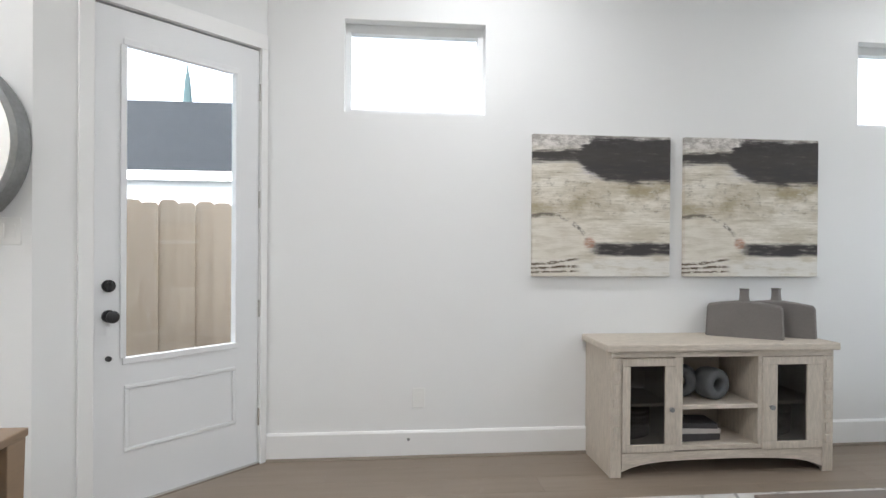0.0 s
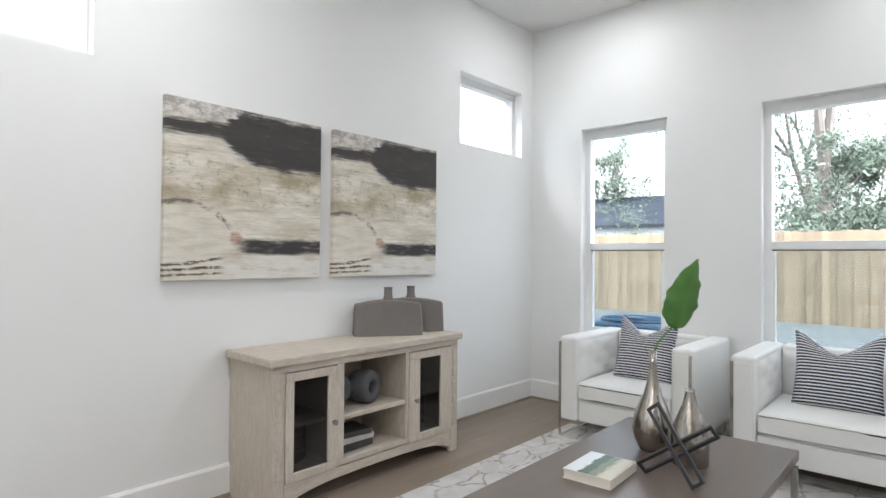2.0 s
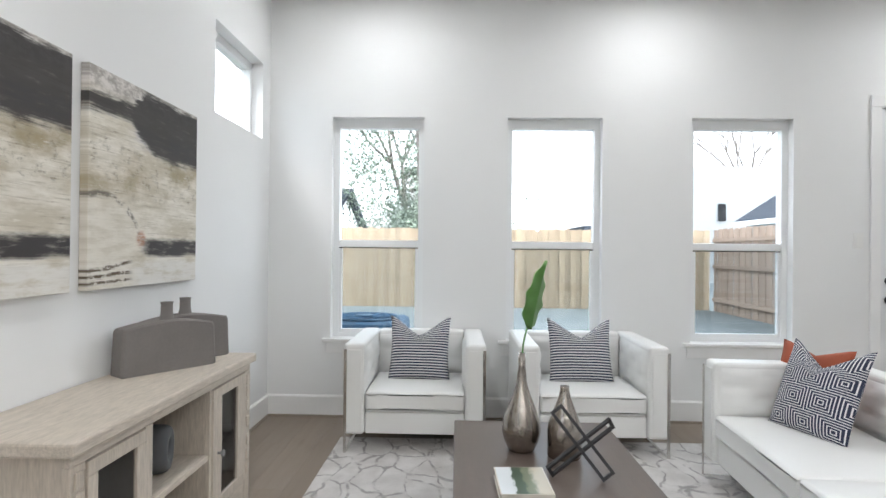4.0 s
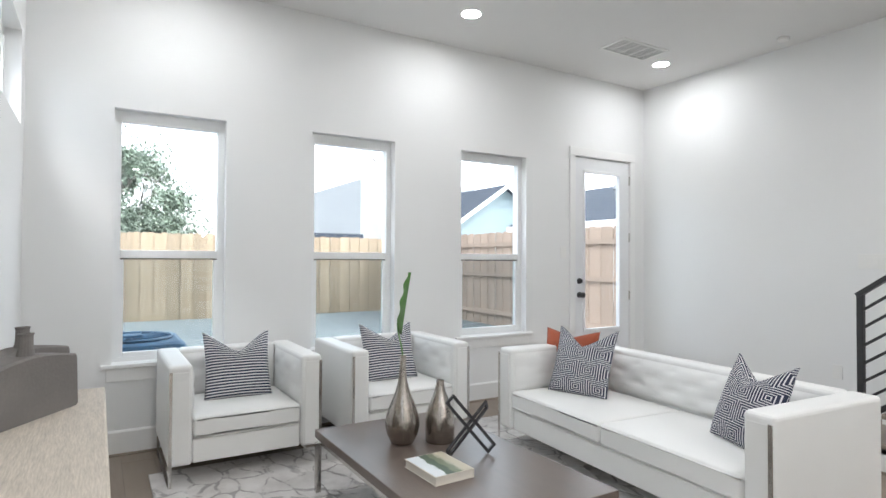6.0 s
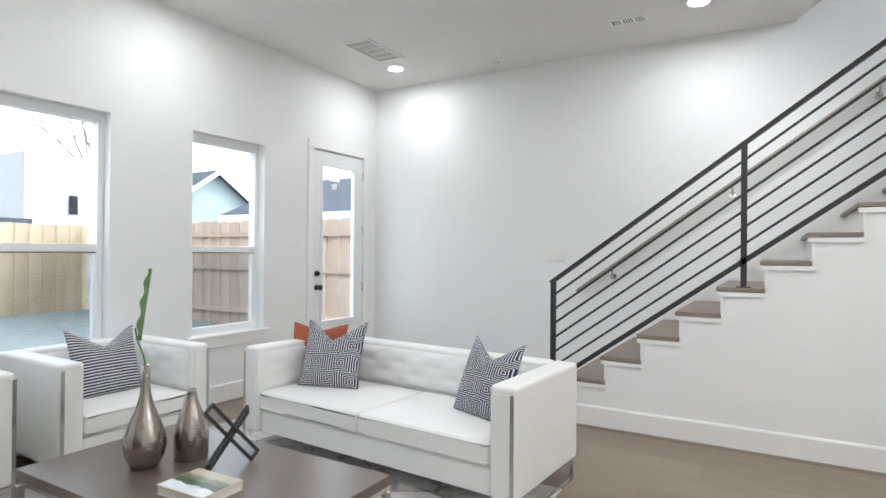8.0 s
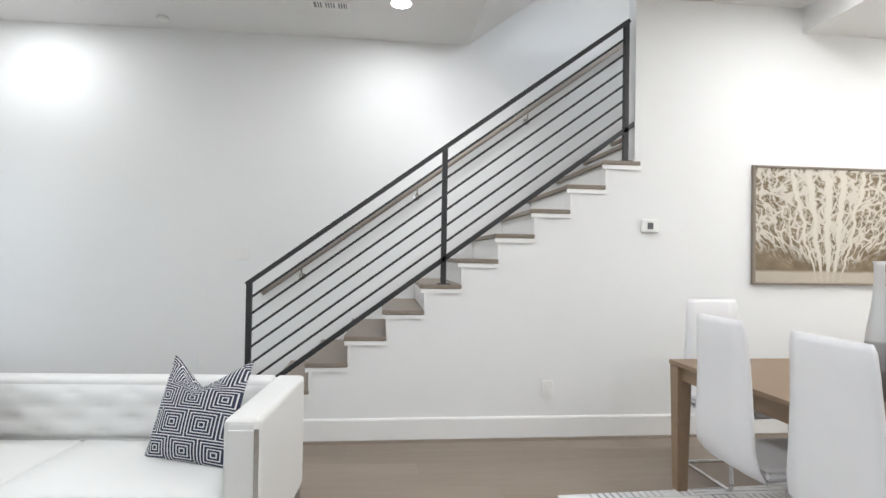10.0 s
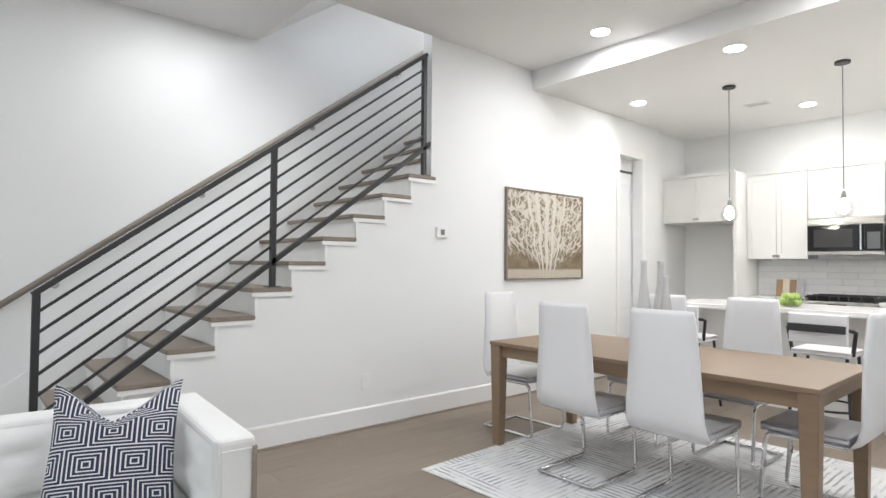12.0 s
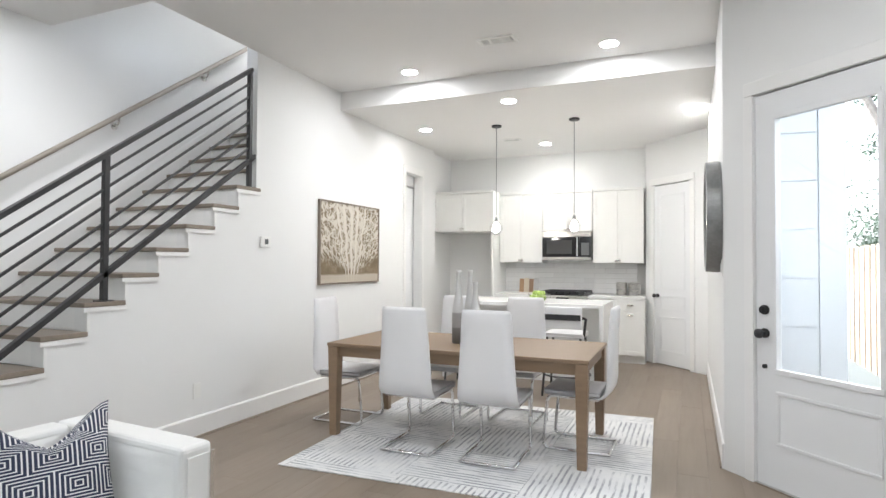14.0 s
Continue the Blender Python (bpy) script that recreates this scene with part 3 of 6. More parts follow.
# unseen flat stretch at the stair head, added to carry a fill lamp
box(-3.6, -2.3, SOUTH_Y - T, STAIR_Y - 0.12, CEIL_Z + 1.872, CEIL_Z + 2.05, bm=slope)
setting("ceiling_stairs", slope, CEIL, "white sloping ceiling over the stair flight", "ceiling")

# ---- walls ----
w = WIN_X + T
wall("wall_north", DIAG, 0, w - DIAG[0], 0, CEIL_Z, T, [(a - DIAG[0], b - DIAG[0], *WZ) for a, b in (WA, WB)])
wall("wall_east", (WIN_X, ART_Y), -90, ART_Y - SOUTH_Y + T, 0, CEIL_Z, T,
     [(ART_Y - b, ART_Y - a, *TZ) for a, b in TALL] + [(ART_Y + 0.965, ART_Y + 1.785, -0.01, 2.395)])
wall("wall_south", (WIN_X, SOUTH_Y), 180, WIN_X - BACK_X + T, 0, 6.2, T)
DX = ART_Y - MIR_Y
D = math.sqrt(2) * DX
wall("wall_door_diagonal", (DIAG[0] - DX, MIR_Y), 45, D, 0, CEIL_Z, T, [(D - 0.93, D - 0.05, -0.01, 2.445)])
wall("wall_mirror", (-4.52, MIR_Y), 0, DIAG[0] - DX + 4.52, 0, CEIL_Z, T)
PD = math.sqrt(2) * (MIR_Y - PAN_Y)
wall("wall_pantry", (PAN_X, PAN_Y), 45, PD, 0, KIT_Z, 0.1, [(0.165, 0.815, -0.01, 2.44)])
setting("wall_pantry_return", boxes((BACK_X, PAN_X, PAN_Y, PAN_Y + 0.10, 0, KIT_Z)), WALL, "white drywall return beside the counter", "wall")
setting("wall_pantry_back", boxes((BACK_X, -4.4, 3.21, 3.31, 0, KIT_Z), (-4.52, -4.42, MIR_Y + T, 3.209, 0, KIT_Z)), WALL, "white drywall closing the pantry", "wall")
wall("wall_west", (BACK_X, -1.12), 90, 4.5, 0, KIT_Z, T)
bm = pierced(3.86, 0, 6.2, 0.12, [(2.91, 3.41, -0.01, 2.60)])
bm.transform(pose(-0.79, STAIR_Y, 0, 0, 0, 180))
setting("wall_stair", bm, WALL, "white drywall partition beside the stair", "wall")
setting("wall_alcove", boxes((BACK_X - T, -4.625, -1.12, -1.0, 0, KIT_Z)), WALL, "white drywall side of the refrigerator alcove", "wall")
setting("wall_hall", boxes((-3.2, -3.1, SOUTH_Y, -0.95, 0, 3.0), (-4.64, -3.201, -1.24, -1.18, 0, 3.0), (-4.64, -3.201, -1.179, -1.03, 2.46, 3.0)), WALL, "white drywall of the passage under the stair", "wall")
setting("wall_loft", boxes((-3.75, -3.6, SOUTH_Y - T, STAIR_Y, 2.9, 6.4)), WALL, "white drywall at the head of the stair", "wall")

# ---- baseboards ----
def skirting(name, a, b, h=0.165, t=0.016, face=1):
    """Baseboard from a to b along the floor; the room lies on its left for face = 1."""
    a, b = Vector((*a, 0)), Vector((*b, 0))
    d = (b - a).normalized()
    nrm = Vector((-d.y, d.x, 0)) * face
    bm = bmesh.new()
    prof = ((0, 0), (t, 0), (t, h - 0.012), (t * 0.55, h), (0, h))
    ends = [[bm.verts.new(p + nrm * u + Vector((0, 0, v))) for u, v in prof] for p in (a, b)]
    for j in range(5):
        bm.faces.new((ends[0][j], ends[0][(j + 1) % 5], ends[1][(j + 1) % 5], ends[1][j]))
    bm.faces.new(ends[0]), bm.faces.new(list(reversed(ends[1])))
    shoe = bmesh.new()
    rim = ((t + 0.0005, 0), (t + 0.014, 0), (t + 0.012, 0.009), (t + 0.007, 0.014), (t + 0.0005, 0.016))
    ends = [[shoe.verts.new(p + nrm * u + Vector((0, 0, v))) for u, v in rim] for p in (a, b)]
    for j in range(5):
        shoe.faces.new((ends[0][j], ends[0][(j + 1) % 5], ends[1][(j + 1) % 5], ends[1][j]))
    shoe.faces.new(ends[0]), shoe.faces.new(list(reversed(ends[1])))
    setting(name.replace("baseboard", "trim_shoe"), shoe, TREAD, "thin oak shoe moulding along the baseboard", "trim")
    return setting(name, bm, TRIM, "white painted square-edge baseboard", "baseboard")


skirting("baseboard_north", (WIN_X, ART_Y), (DIAG[0] + 0.01, ART_Y))
skirting("baseboard_east_a", (WIN_X, -0.885), (WIN_X, ART_Y))
skirting("baseboard_east_b", (WIN_X, SOUTH_Y), (WIN_X, -1.868))
skirting("baseboard_south", (2.36, SOUTH_Y), (WIN_X, SOUTH_Y))
skirting("baseboard_stair_a", (-3.62, STAIR_Y), (2.068, STAIR_Y))
skirting("baseboard_mirror", (DIAG[0] - DX - 0.01, MIR_Y), (-4.52, MIR_Y))

# ---- windows ----
def picture_window(name, x0, x1, z0, z1):
    """Fixed high window in the north wall, drywall return, white vinyl frame."""
    y = ART_Y + 0.085
    th = thing(name, "fixed clerestory window with white vinyl frame and drywall return", "window", kind="structure")
    f = 0.035
    part("window_frame", boxes((x0, x1, y, y + 0.07, z1 - f - 0.02, z1), (x0, x1, y, y + 0.07, z0, z0 + f), (x0, x0 + f, y, y + 0.07, z0 + f, z1 - f - 0.02), (x1 - f, x1, y, y + 0.07, z0 + f, z1 - f - 0.02)), VINYL, th)
    g = part("pane", boxes((x0 + f, x1 - f, y + 0.03, y + 0.036, z0 + f, z1 - f - 0.02)), PANE, th)
    g.visible_shadow = False
    return th


picture_window("window_1", *WA, *WZ)
picture_window("window_2", *WB, *WZ)


def hung_window(name, y0, y1):
    """Single-hung window in the east wall with drywall returns, stool and apron."""
    z0, z1 = TZ
    x = WIN_X + 0.075
    zm = 1.342
    th = thing(name, "white vinyl single-hung window with an insect screen below", "window", kind="structure")
    f = 0.045
    part("window_frame", boxes((x, x + 0.08, y0, y1, z1 - f - 0.025, z1), (x, x + 0.08, y0, y1, z0, z0 + 0.03), (x, x + 0.08, y0, y0 + f, z0 + 0.03, z1 - f - 0.025), (x, x + 0.08, y1 - f, y1, z0 + 0.03, z1 - f - 0.025)), VINYL, th)
    part("meeting_rail", boxes((x + 0.005, x + 0.05, y0 + f, y1 - f, zm - 0.035, zm + 0.02), bevel=0.004), VINYL, th)
    part("sash_gasket", boxes((x + 0.012, x + 0.04, y0 + f, y1 - f, zm - 0.045, zm - 0.036)), GAPS, th)
    part("sash", boxes((x + 0.004, x + 0.045, y0 + f, y0 + f + 0.022, z0 + 0.03, zm - 0.046), (x + 0.004, x + 0.045, y1 - f - 0.022, y1 - f, z0 + 0.03, zm - 0.046), (x + 0.004, x + 0.045, y0 + f + 0.023, y1 - f - 0.023, z0 + 0.03, z0 + 0.06)), VINYL, th)
    for n, a, b, m in (("pane", zm + 0.02, z1 - f - 0.025, PANE), ("pane", z0 + 0.06, zm - 0.046, SCREENED)):
        g = part(n, boxes((x + 0.03, x + 0.035, y0 + f, y1 - f, a, b)), m, th)
        g.visible_shadow = False
    part("window_sill", boxes((WIN_X - 0.035, WIN_X + 0.075, y0 - 0.06, y1 + 0.06, z0 - 0.028, z0 - 0.002), bevel=0.005), TRIM, th)
    part("apron", boxes((WIN_X - 0.016, WIN_X - 0.001, y0 - 0.03, y1 + 0.03, z0 - 0.115, z0 - 0.03), bevel=0.003), TRIM, th)
    return th


for k, (a, b) in enumerate(TALL):
    hung_window(f"window_{k + 3}", a, b)


# ---- doors ----
def raised_panel(x0, x1, z0, z1, y, d=0.007):
    """A moulded panel: rim ridge round a sunk field, on the face at y, towards -y."""
    r = 0.022
    return boxes((x0, x1, y - d, y, z1 - r, z1), (x0, x1, y - d, y, z0, z0 + r), (x0, x0 + r, y - d, y, z0 + r, z1 - r), (x1 - r, x1, y - d, y, z0 + r, z1 - r), bevel=0.005)


def entry_door(name, m, width, glass, panels, label, knob_left=True, h=2.435):
    """A glazed entry door; the room is towards -y and the door runs along +x from 0. glass: (x0, x1, z0, z1)."""
    th = thing(name, label, "door", m, kind="structure")
    g0, g1, gz0, gz1 = glass
    t = 0.045
    y = 0.004
    leaf = pierced(width - 0.006, 0.012, h, t, [(g0, g1, gz0, gz1)])
    leaf.transform(Matrix.Translation((0.003, y, 0)))
    part("door_leaf", leaf, DOORW, th)
    r = 0.028
    part("glass_stop", boxes((g0 - 0.01, g1 + 0.016, y - 0.009, y - 0.001, gz1 - 0.004, gz1 + r), (g0 - 0.01, g1 + 0.016, y - 0.009, y - 0.001, gz0 - r, gz0 + 0.004), (g0 - r + 0.006, g0 + 0.007, y - 0.009, y - 0.001, gz0 + 0.004, gz1 - 0.004), (g1 - 0.001, g1 + r, y - 0.009, y - 0.001, gz0 + 0.004, gz1 - 0.004), bevel=0.003), DOORW, th)
    gl = part("pane", boxes((g0 + 0.003, g1 + 0.003, y + 0.02, y + 0.027, gz0, gz1)), PANE, th)
    gl.visible_shadow = False
    for p in panels:
        part("panel", raised_panel(*p, y), DOORW, th)
    kx = 0.065 if knob_left else width - 0.065
    for z, rr in ((1.09, 0.030), (0.945, 0.030)):
        kn = bmesh.new()
        rod((kx, y, z), (kx, y - 0.012, z), rr, 20, kn)
        if z < 1:
            rod((kx, y - 0.012, z), (kx, y - 0.045, z), 0.012, 12, kn)
            ball = bmesh.new()
            bmesh.ops.create_uvsphere(ball, u_segments=16, v_segments=10, radius=0.030)
            ball.transform(Matrix.Translation((kx, y - 0.058, z)) @ Matrix.Diagonal((1, 0.75, 1, 1)))
            join(kn, ball)
        else:
            rod((kx, y - 0.012, z), (kx, y - 0.03, z), 0.022, 16, kn)
            box(kx - 0.005, kx + 0.005, y - 0.046, y - 0.03, z - 0.018, z + 0.018, bm=kn)
        part("door_knob" if z < 1 else "deadbolt", kn, BLACK, th, "matte black metal")
    hx = width + 0.002 if knob_left else -0.004
    for z in (0.28, 0.92, 1.56, 2.19):
        part("hinge", rod((hx, y - 0.006, z - 0.05), (hx, y - 0.006, z + 0.05), 0.008, 8), CHROME, th)
    part("door_gap", boxes((0.0, width, 0.02, 0.04, h + 0.001, h + 0.008)), GAPS, th)
    part("threshold", boxes((-0.002, width + 0.002, -0.02, 0.14, 0.001, 0.011)), CHROME, th)
    return th


def casing(name, m, width, height=2.44, wl=0.085, wr=0.085, left=True, right=True):
    """Flat door casing round an opening that runs along +x from 0."""
    rows = [(-wl * left, width + wr * right, -0.018, -0.001, height + 0.002, height + 0.09)]
    if left:
        rows.append((-wl, -0.004, -0.018, -0.001, 0, height + 0.001))
    if right:
        rows.append((width + 0.004, width + wr, -0.018, -0.001, 0, height + 0.001))
    bm = boxes(*rows, bevel=0.003)
    bm.transform(m)
    return setting(name, bm, TRIM, "flat white painted door casing", "trim")


front = pose(DIAG[0] - DX, MIR_Y, 0, 0, 0, 45) @ Matrix.Translation((D - 0.93, 0, 0))
fd = entry_door("door_1", front, 0.88, (0.138, 0.730, 0.73, 2.27), ((0.138, 0.735, 0.27, 0.60),), "white entry door with a large clear glass light and black knob")
lock = part("alarm_contact", rod((0.065, 0.004, 0.74), (0.065, -0.012, 0.74), 0.013, 12), BLACK, fd)
casing("trim_front_door", front, 0.88, 2.445, 0.07, 0.046)
back = pose(WIN_X, -0.965, 0, 0, 0, -90)
entry_door("door_2", back, 0.82, (0.14, 0.665, 0.58, 2.235), ((0.14, 0.665, 0.22, 0.47),), "white back door with a tall clear glass light and black knob", h=2.388)
casing("trim_back_door", back, 0.82, 2.398, 0.08, 0.08)


def panel_door(name, m, width, label, knob_right=False):
    th = thing(name, label, "door", m, kind="structure")
    part("door_leaf", boxes((0.003, width - 0.003, 0.01, 0.05, 0.012, 2.43)), DOORW, th)
    part("panel", raised_panel(0.10, width - 0.10, 1.02, 2.30, 0.01), DOORW, th)
    part("panel", raised_panel(0.10, width - 0.10, 0.74, 0.94, 0.01), DOORW, th)
    part("panel", raised_panel(0.10, width - 0.10, 0.18, 0.66, 0.01), DOORW, th)
    part("door_gap", boxes((0, width, 0.02, 0.04, 2.431, 2.438)), GAPS, th)
    kx = width - 0.06 if knob_right else 0.06
    kn = rod((kx, 0.01, 0.93), (kx, 0.0, 0.93), 0.028, 16)
    rod((kx, 0.0, 0.93), (kx, -0.05, 0.93), 0.011, 12, kn)
    ball = bmesh.new()
    bmesh.ops.create_uvsphere(ball, u_segments=14, v_segments=8, radius=0.028)
    ball.transform(Matrix.Translation((kx, -0.055, 0.93)))
    part("door_knob", join(kn, ball), BLACK, th, "matte black metal")
    return th


pantry = pose(PAN_X, PAN_Y, 0, 0, 0, 45) @ Matrix.Translation((0.165, 0, 0))
panel_door("door_3", pantry, 0.65, "white moulded panel pantry door, closed")
casing("trim_pantry_door", pantry, 0.65, 2.44, 0.075, 0.075)
hall = pose(-3.70, STAIR_Y, 0, 0, 0, 180)
casing("trim_hall_door", hall, 0.50, 2.60, 0.07, 0.07)
panel_door("door_4", pose(-3.66, -1.025, 0, 0, 0, 180), 0.80, "white moulded panel door in the passage")

# ---- stair ----
RISE, RUN, X1 = 0.184, 0.263, 2.068


def nose(k):
    return X1 - RUN * (k - 1)


stair = thing("staircase", "straight closed stair with greige oak treads and white risers", "staircase", kind="structure")
bm = bmesh.new()
outline = [(nose(1), 0.0)]
for k in range(1, 12):
    outline += [(nose(k), RISE * k - 0.032), (nose(k + 1), RISE * k - 0.032)]
outline[-1] = (-0.7899, outline[-1][1])
outline += [(-0.7899, 0.0)]
keep = outline
SIDE_Y = STAIR_Y
a = [bm.verts.new((x, SIDE_Y, z)) for x, z in keep]
b = [bm.verts.new((x, SIDE_Y - 0.11, z)) for x, z in keep]
bm.faces.new(a), bm.faces.new(list(reversed(b)))
for j in range(len(keep)):
    q = (j + 1) % len(keep)
    if (Vector(keep[j]) - Vector(keep[q])).length > 1e-5:
        bm.faces.new((a[j], a[q], b[q], b[j]))
part("side_wall", bm, WALL, stair)
for k in range(1, 18):
    z = RISE * k
    out = 0.022 if k < 12 else -0.125
    part("tread", boxes((nose(k + 1) - 0.002, nose(k) + 0.028, SOUTH_Y + 0.003, STAIR_Y + out, z - 0.031, z), bevel=0.006), TREAD, stair, "greige oak tread")
    part("riser", boxes((nose(k) - 0.018, nose(k) - 0.001, SOUTH_Y + 0.003, STAIR_Y - (0.002 if out > 0 else 0.125), z - RISE + 0.001, z - 0.032)), TRIM, stair)
    if out > 0:
        part("tread_trim", boxes((nose(k + 1) - 0.012, nose(k) + 0.024, STAIR_Y + 0.001, STAIR_Y + 0.016, z - 0.062, z - 0.032), (nose(k) - 0.02, nose(k) + 0.001, STAIR_Y + 0.001, STAIR_Y + 0.012, max(0.17, z - RISE + 0.002), z - 0.063)), TRIM, stair)
bm = bmesh.new()
va = [(2.34, 0.0), (2.34, 0.20), (nose(17), RISE * 17 + 0.20), (nose(17), RISE * 17 - 0.2), (nose(2), 0.0)]
p0 = [bm.verts.new((x, SOUTH_Y + 0.002, z)) for x, z in va]
p1 = [bm.verts.new((x, SOUTH_Y + 0.018, z)) for x, z in va]
bm.faces.new(p0), bm.faces.new(list(reversed(p1)))
for j in range(5):
    bm.faces.new((p0[j], p0[(j + 1) % 5], p1[(j + 1) % 5], p1[j]))
part("wall_skirt", bm, TRIM, stair)

rail = thing("stair_railing", "black square-bar steel stair railing", "railing")
RY, SL = -0.928, 0.729
PX = (1.958, 0.615, -0.728)


def top_z(x):
    return 1.104 + (1.958 - x) * SL


for x, z0 in ((PX[0], 0.0), (PX[1], RISE * 6), (PX[2], RISE * 11)):
    part("post", boxes((x - 0.019, x + 0.019, RY - 0.019, RY + 0.019, z0, top_z(x) - 0.004), bevel=0.003), BLACK, rail)
    part("post_foot", boxes((x - 0.045, x + 0.045, RY - 0.04, RY + 0.04, z0, z0 + 0.007)), BLACK, rail)
part("top_rail", bar((PX[0] + 0.019, RY, top_z(PX[0] + 0.019)), (PX[2] - 0.02, RY, top_z(PX[2] - 0.02)), 0.045, 0.030), BLACK, rail)
part("bottom_rail", bar((PX[0], RY, top_z(PX[0]) - 0.80), (PX[2] - 0.07, RY, top_z(PX[2] - 0.07) - 0.80), 0.038, 0.034), BLACK, rail)
for j in range(1, 7):
    d = 0.80 * j / 7
    part("bar", bar((PX[0], RY, top_z(PX[0]) - d), (PX[2], RY, top_z(PX[2]) - d), 0.016, 0.016), BLACK, rail)

hand = thing("wall_handrail", "pale wooden handrail on wall brackets", "handrail")
hz = lambda x: 0.981 + (2.05 - x) * 0.7256
HY = SOUTH_Y + 0.073
part("rail", rod((2.08, HY, hz(2.08)), (-1.95, HY, hz(-1.95)), 0.022, 14), RAILW, hand, smooth=True)
for x in (1.75, 0.75, -0.25, -1.25):
    bk = tube(rounded(((x, SOUTH_Y + 0.001, hz(x) - 0.09), (x, HY - 0.015, hz(x) - 0.085), (x, HY, hz(x) - 0.018)), 0.03), 0.008)
    rod((x, SOUTH_Y + 0.001, hz(x) - 0.09), (x, SOUTH_Y + 0.012, hz(x) - 0.09), 0.03, 14, bk)
    part("bracket", bk, CHROME, hand)


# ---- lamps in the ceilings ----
# also builds the added fill lamp up the stair shaft
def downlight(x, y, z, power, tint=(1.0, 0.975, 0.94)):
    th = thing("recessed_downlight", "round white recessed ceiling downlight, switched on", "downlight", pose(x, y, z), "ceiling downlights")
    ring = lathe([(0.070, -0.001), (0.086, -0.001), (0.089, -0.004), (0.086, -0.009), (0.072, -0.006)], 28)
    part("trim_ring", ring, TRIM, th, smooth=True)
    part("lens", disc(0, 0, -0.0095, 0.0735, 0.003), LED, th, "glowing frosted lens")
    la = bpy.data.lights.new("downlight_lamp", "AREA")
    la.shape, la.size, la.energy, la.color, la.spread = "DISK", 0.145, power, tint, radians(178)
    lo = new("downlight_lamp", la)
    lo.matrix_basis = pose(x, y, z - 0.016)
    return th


for x, y in ((3.875, -1.44), (3.905, 0.79), (3.89, 2.80), (0.94, -1.24), (1.0, 0.79), (1.0, 2.80), (-1.78, 0.12), (-1.77, 2.02)):
    downlight(x, y, CEIL_Z, 1.75 if x < -1 else 1.05 if x > 3 else 1.5 if y < -1 else 2.35)
for x, y in ((-3.31, -0.42), (-2.455, 0.93), (-4.70, 0.79), (-3.51, 2.67)):
    downlight(x, y, KIT_Z, 0.45 if y < 0 else 1.6, (1.0, 0.95, 0.88))


# unseen lamp, added only to brighten the stair shaft
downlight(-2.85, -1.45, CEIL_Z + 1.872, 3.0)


def pendant(x, y):
    th = thing("pendant_light", "clear glass globe pendant with dark canopy, lit", "pendant light", pose(x, y, KIT_Z), "pendants over the island")
    part("canopy", lathe([(0.058, -0.022), (0.06, -0.018), (0.06, -0.001)], 24), BLACK, th)
    part("cord", rod((0, 0, -0.022), (0, 0, -1.10), 0.0045, 8), GALV, th)
    part("socket", lathe([(0.012, -1.185), (0.019, -1.178), (0.019, -1.145), (0.008, -1.12)], 16), GALV, th)
    globe = lathe([(0.02, -1.175), (0.055, -1.20), (0.078, -1.245), (0.078, -1.28), (0.055, -1.325), (0.02, -1.345)], 24)
    g = part("globe", globe, CLEAR, th, smooth=True)
    g.visible_shadow = False
    part("bulb", lathe([(0.012, -1.312), (0.034, -1.295), (0.044, -1.262), (0.030, -1.215), (0.014, -1.19)], 16), BULB, th, smooth=True)
    la = bpy.data.lights.new("pendant_lamp", "POINT")
    la.energy, la.color, la.shadow_soft_size = 1.6, (1.0, 0.90, 0.76), 0.04
    new("pendant_lamp", la).matrix_basis = pose(x, y, KIT_Z - 1.26)


pendant(-3.45, 0.475)
pendant(-3.45, 1.42)


def vent(x0, x1, y0, y1, z, name="ceiling_vent", along_x=True, banks=5):
    th = thing(name, "white louvred ceiling air register", "air vent", pose((x0 + x1) / 2, (y0 + y1) / 2, z))
    a, b = (x1 - x0) / 2, (y1 - y0) / 2
    f = 0.022
    part("frame", boxes((-a, a, b - f, b, -0.010, -0.001), (-a, a, -b, -b + f, -0.010, -0.001), (-a, -a + f, -b + f, b - f, -0.010, -0.001), (a - f, a, -b + f, b - f, -0.010, -0.001)), PLATE, th)
    part("backing", boxes((-a + f, a - f, -b + f, b - f, -0.003, -0.001)), GALV, th)
    n = int((2 * (b if not along_x else a) - 2 * f) / 0.02)
    for i in range(n):
        q = -(a if along_x else b) + f + 0.01 + 0.02 * i
        s = boxes((q - 0.004, q + 0.004, -b + f, b - f, -0.0095, -0.006)) if along_x else boxes((-a + f, a - f, q - 0.004, q + 0.004, -0.0095, -0.006))
        part("slat", s, PLATE, th)
    for i in range(1, banks):
        q = i / banks
        s = boxes((-a + f, a - f, -b + q * 2 * b - 0.008, -b + q * 2 * b + 0.008, -0.012, -0.0098)) if b > a else boxes((-a + q * 2 * a - 0.008, -a + q * 2 * a + 0.008, -b + f, b - f, -0.012, -0.0098))
        part("divider", s, PLATE, th)
    return th


vent(3.60, 3.90, -1.20, -0.61, CEIL_Z, banks=5)
vent(1.335, 1.635, -1.42, -1.27, CEIL_Z, banks=3, along_x=True)
vent(-1.42, -1.26, 1.0, 1.32, CEIL_Z, banks=3, along_x=False)
vent(-4.38, -4.24, 0.29, 0.54, KIT_Z, banks=2, along_x=False)
sd = thing("smoke_detector", "small round white ceiling smoke detector", "smoke detector", pose(2.89, -1.79, CEIL_Z))
part("body", lathe([(0.035, -0.026), (0.045, -0.02), (0.048, -0.001)], 20), PLATE, sd, smooth=True)


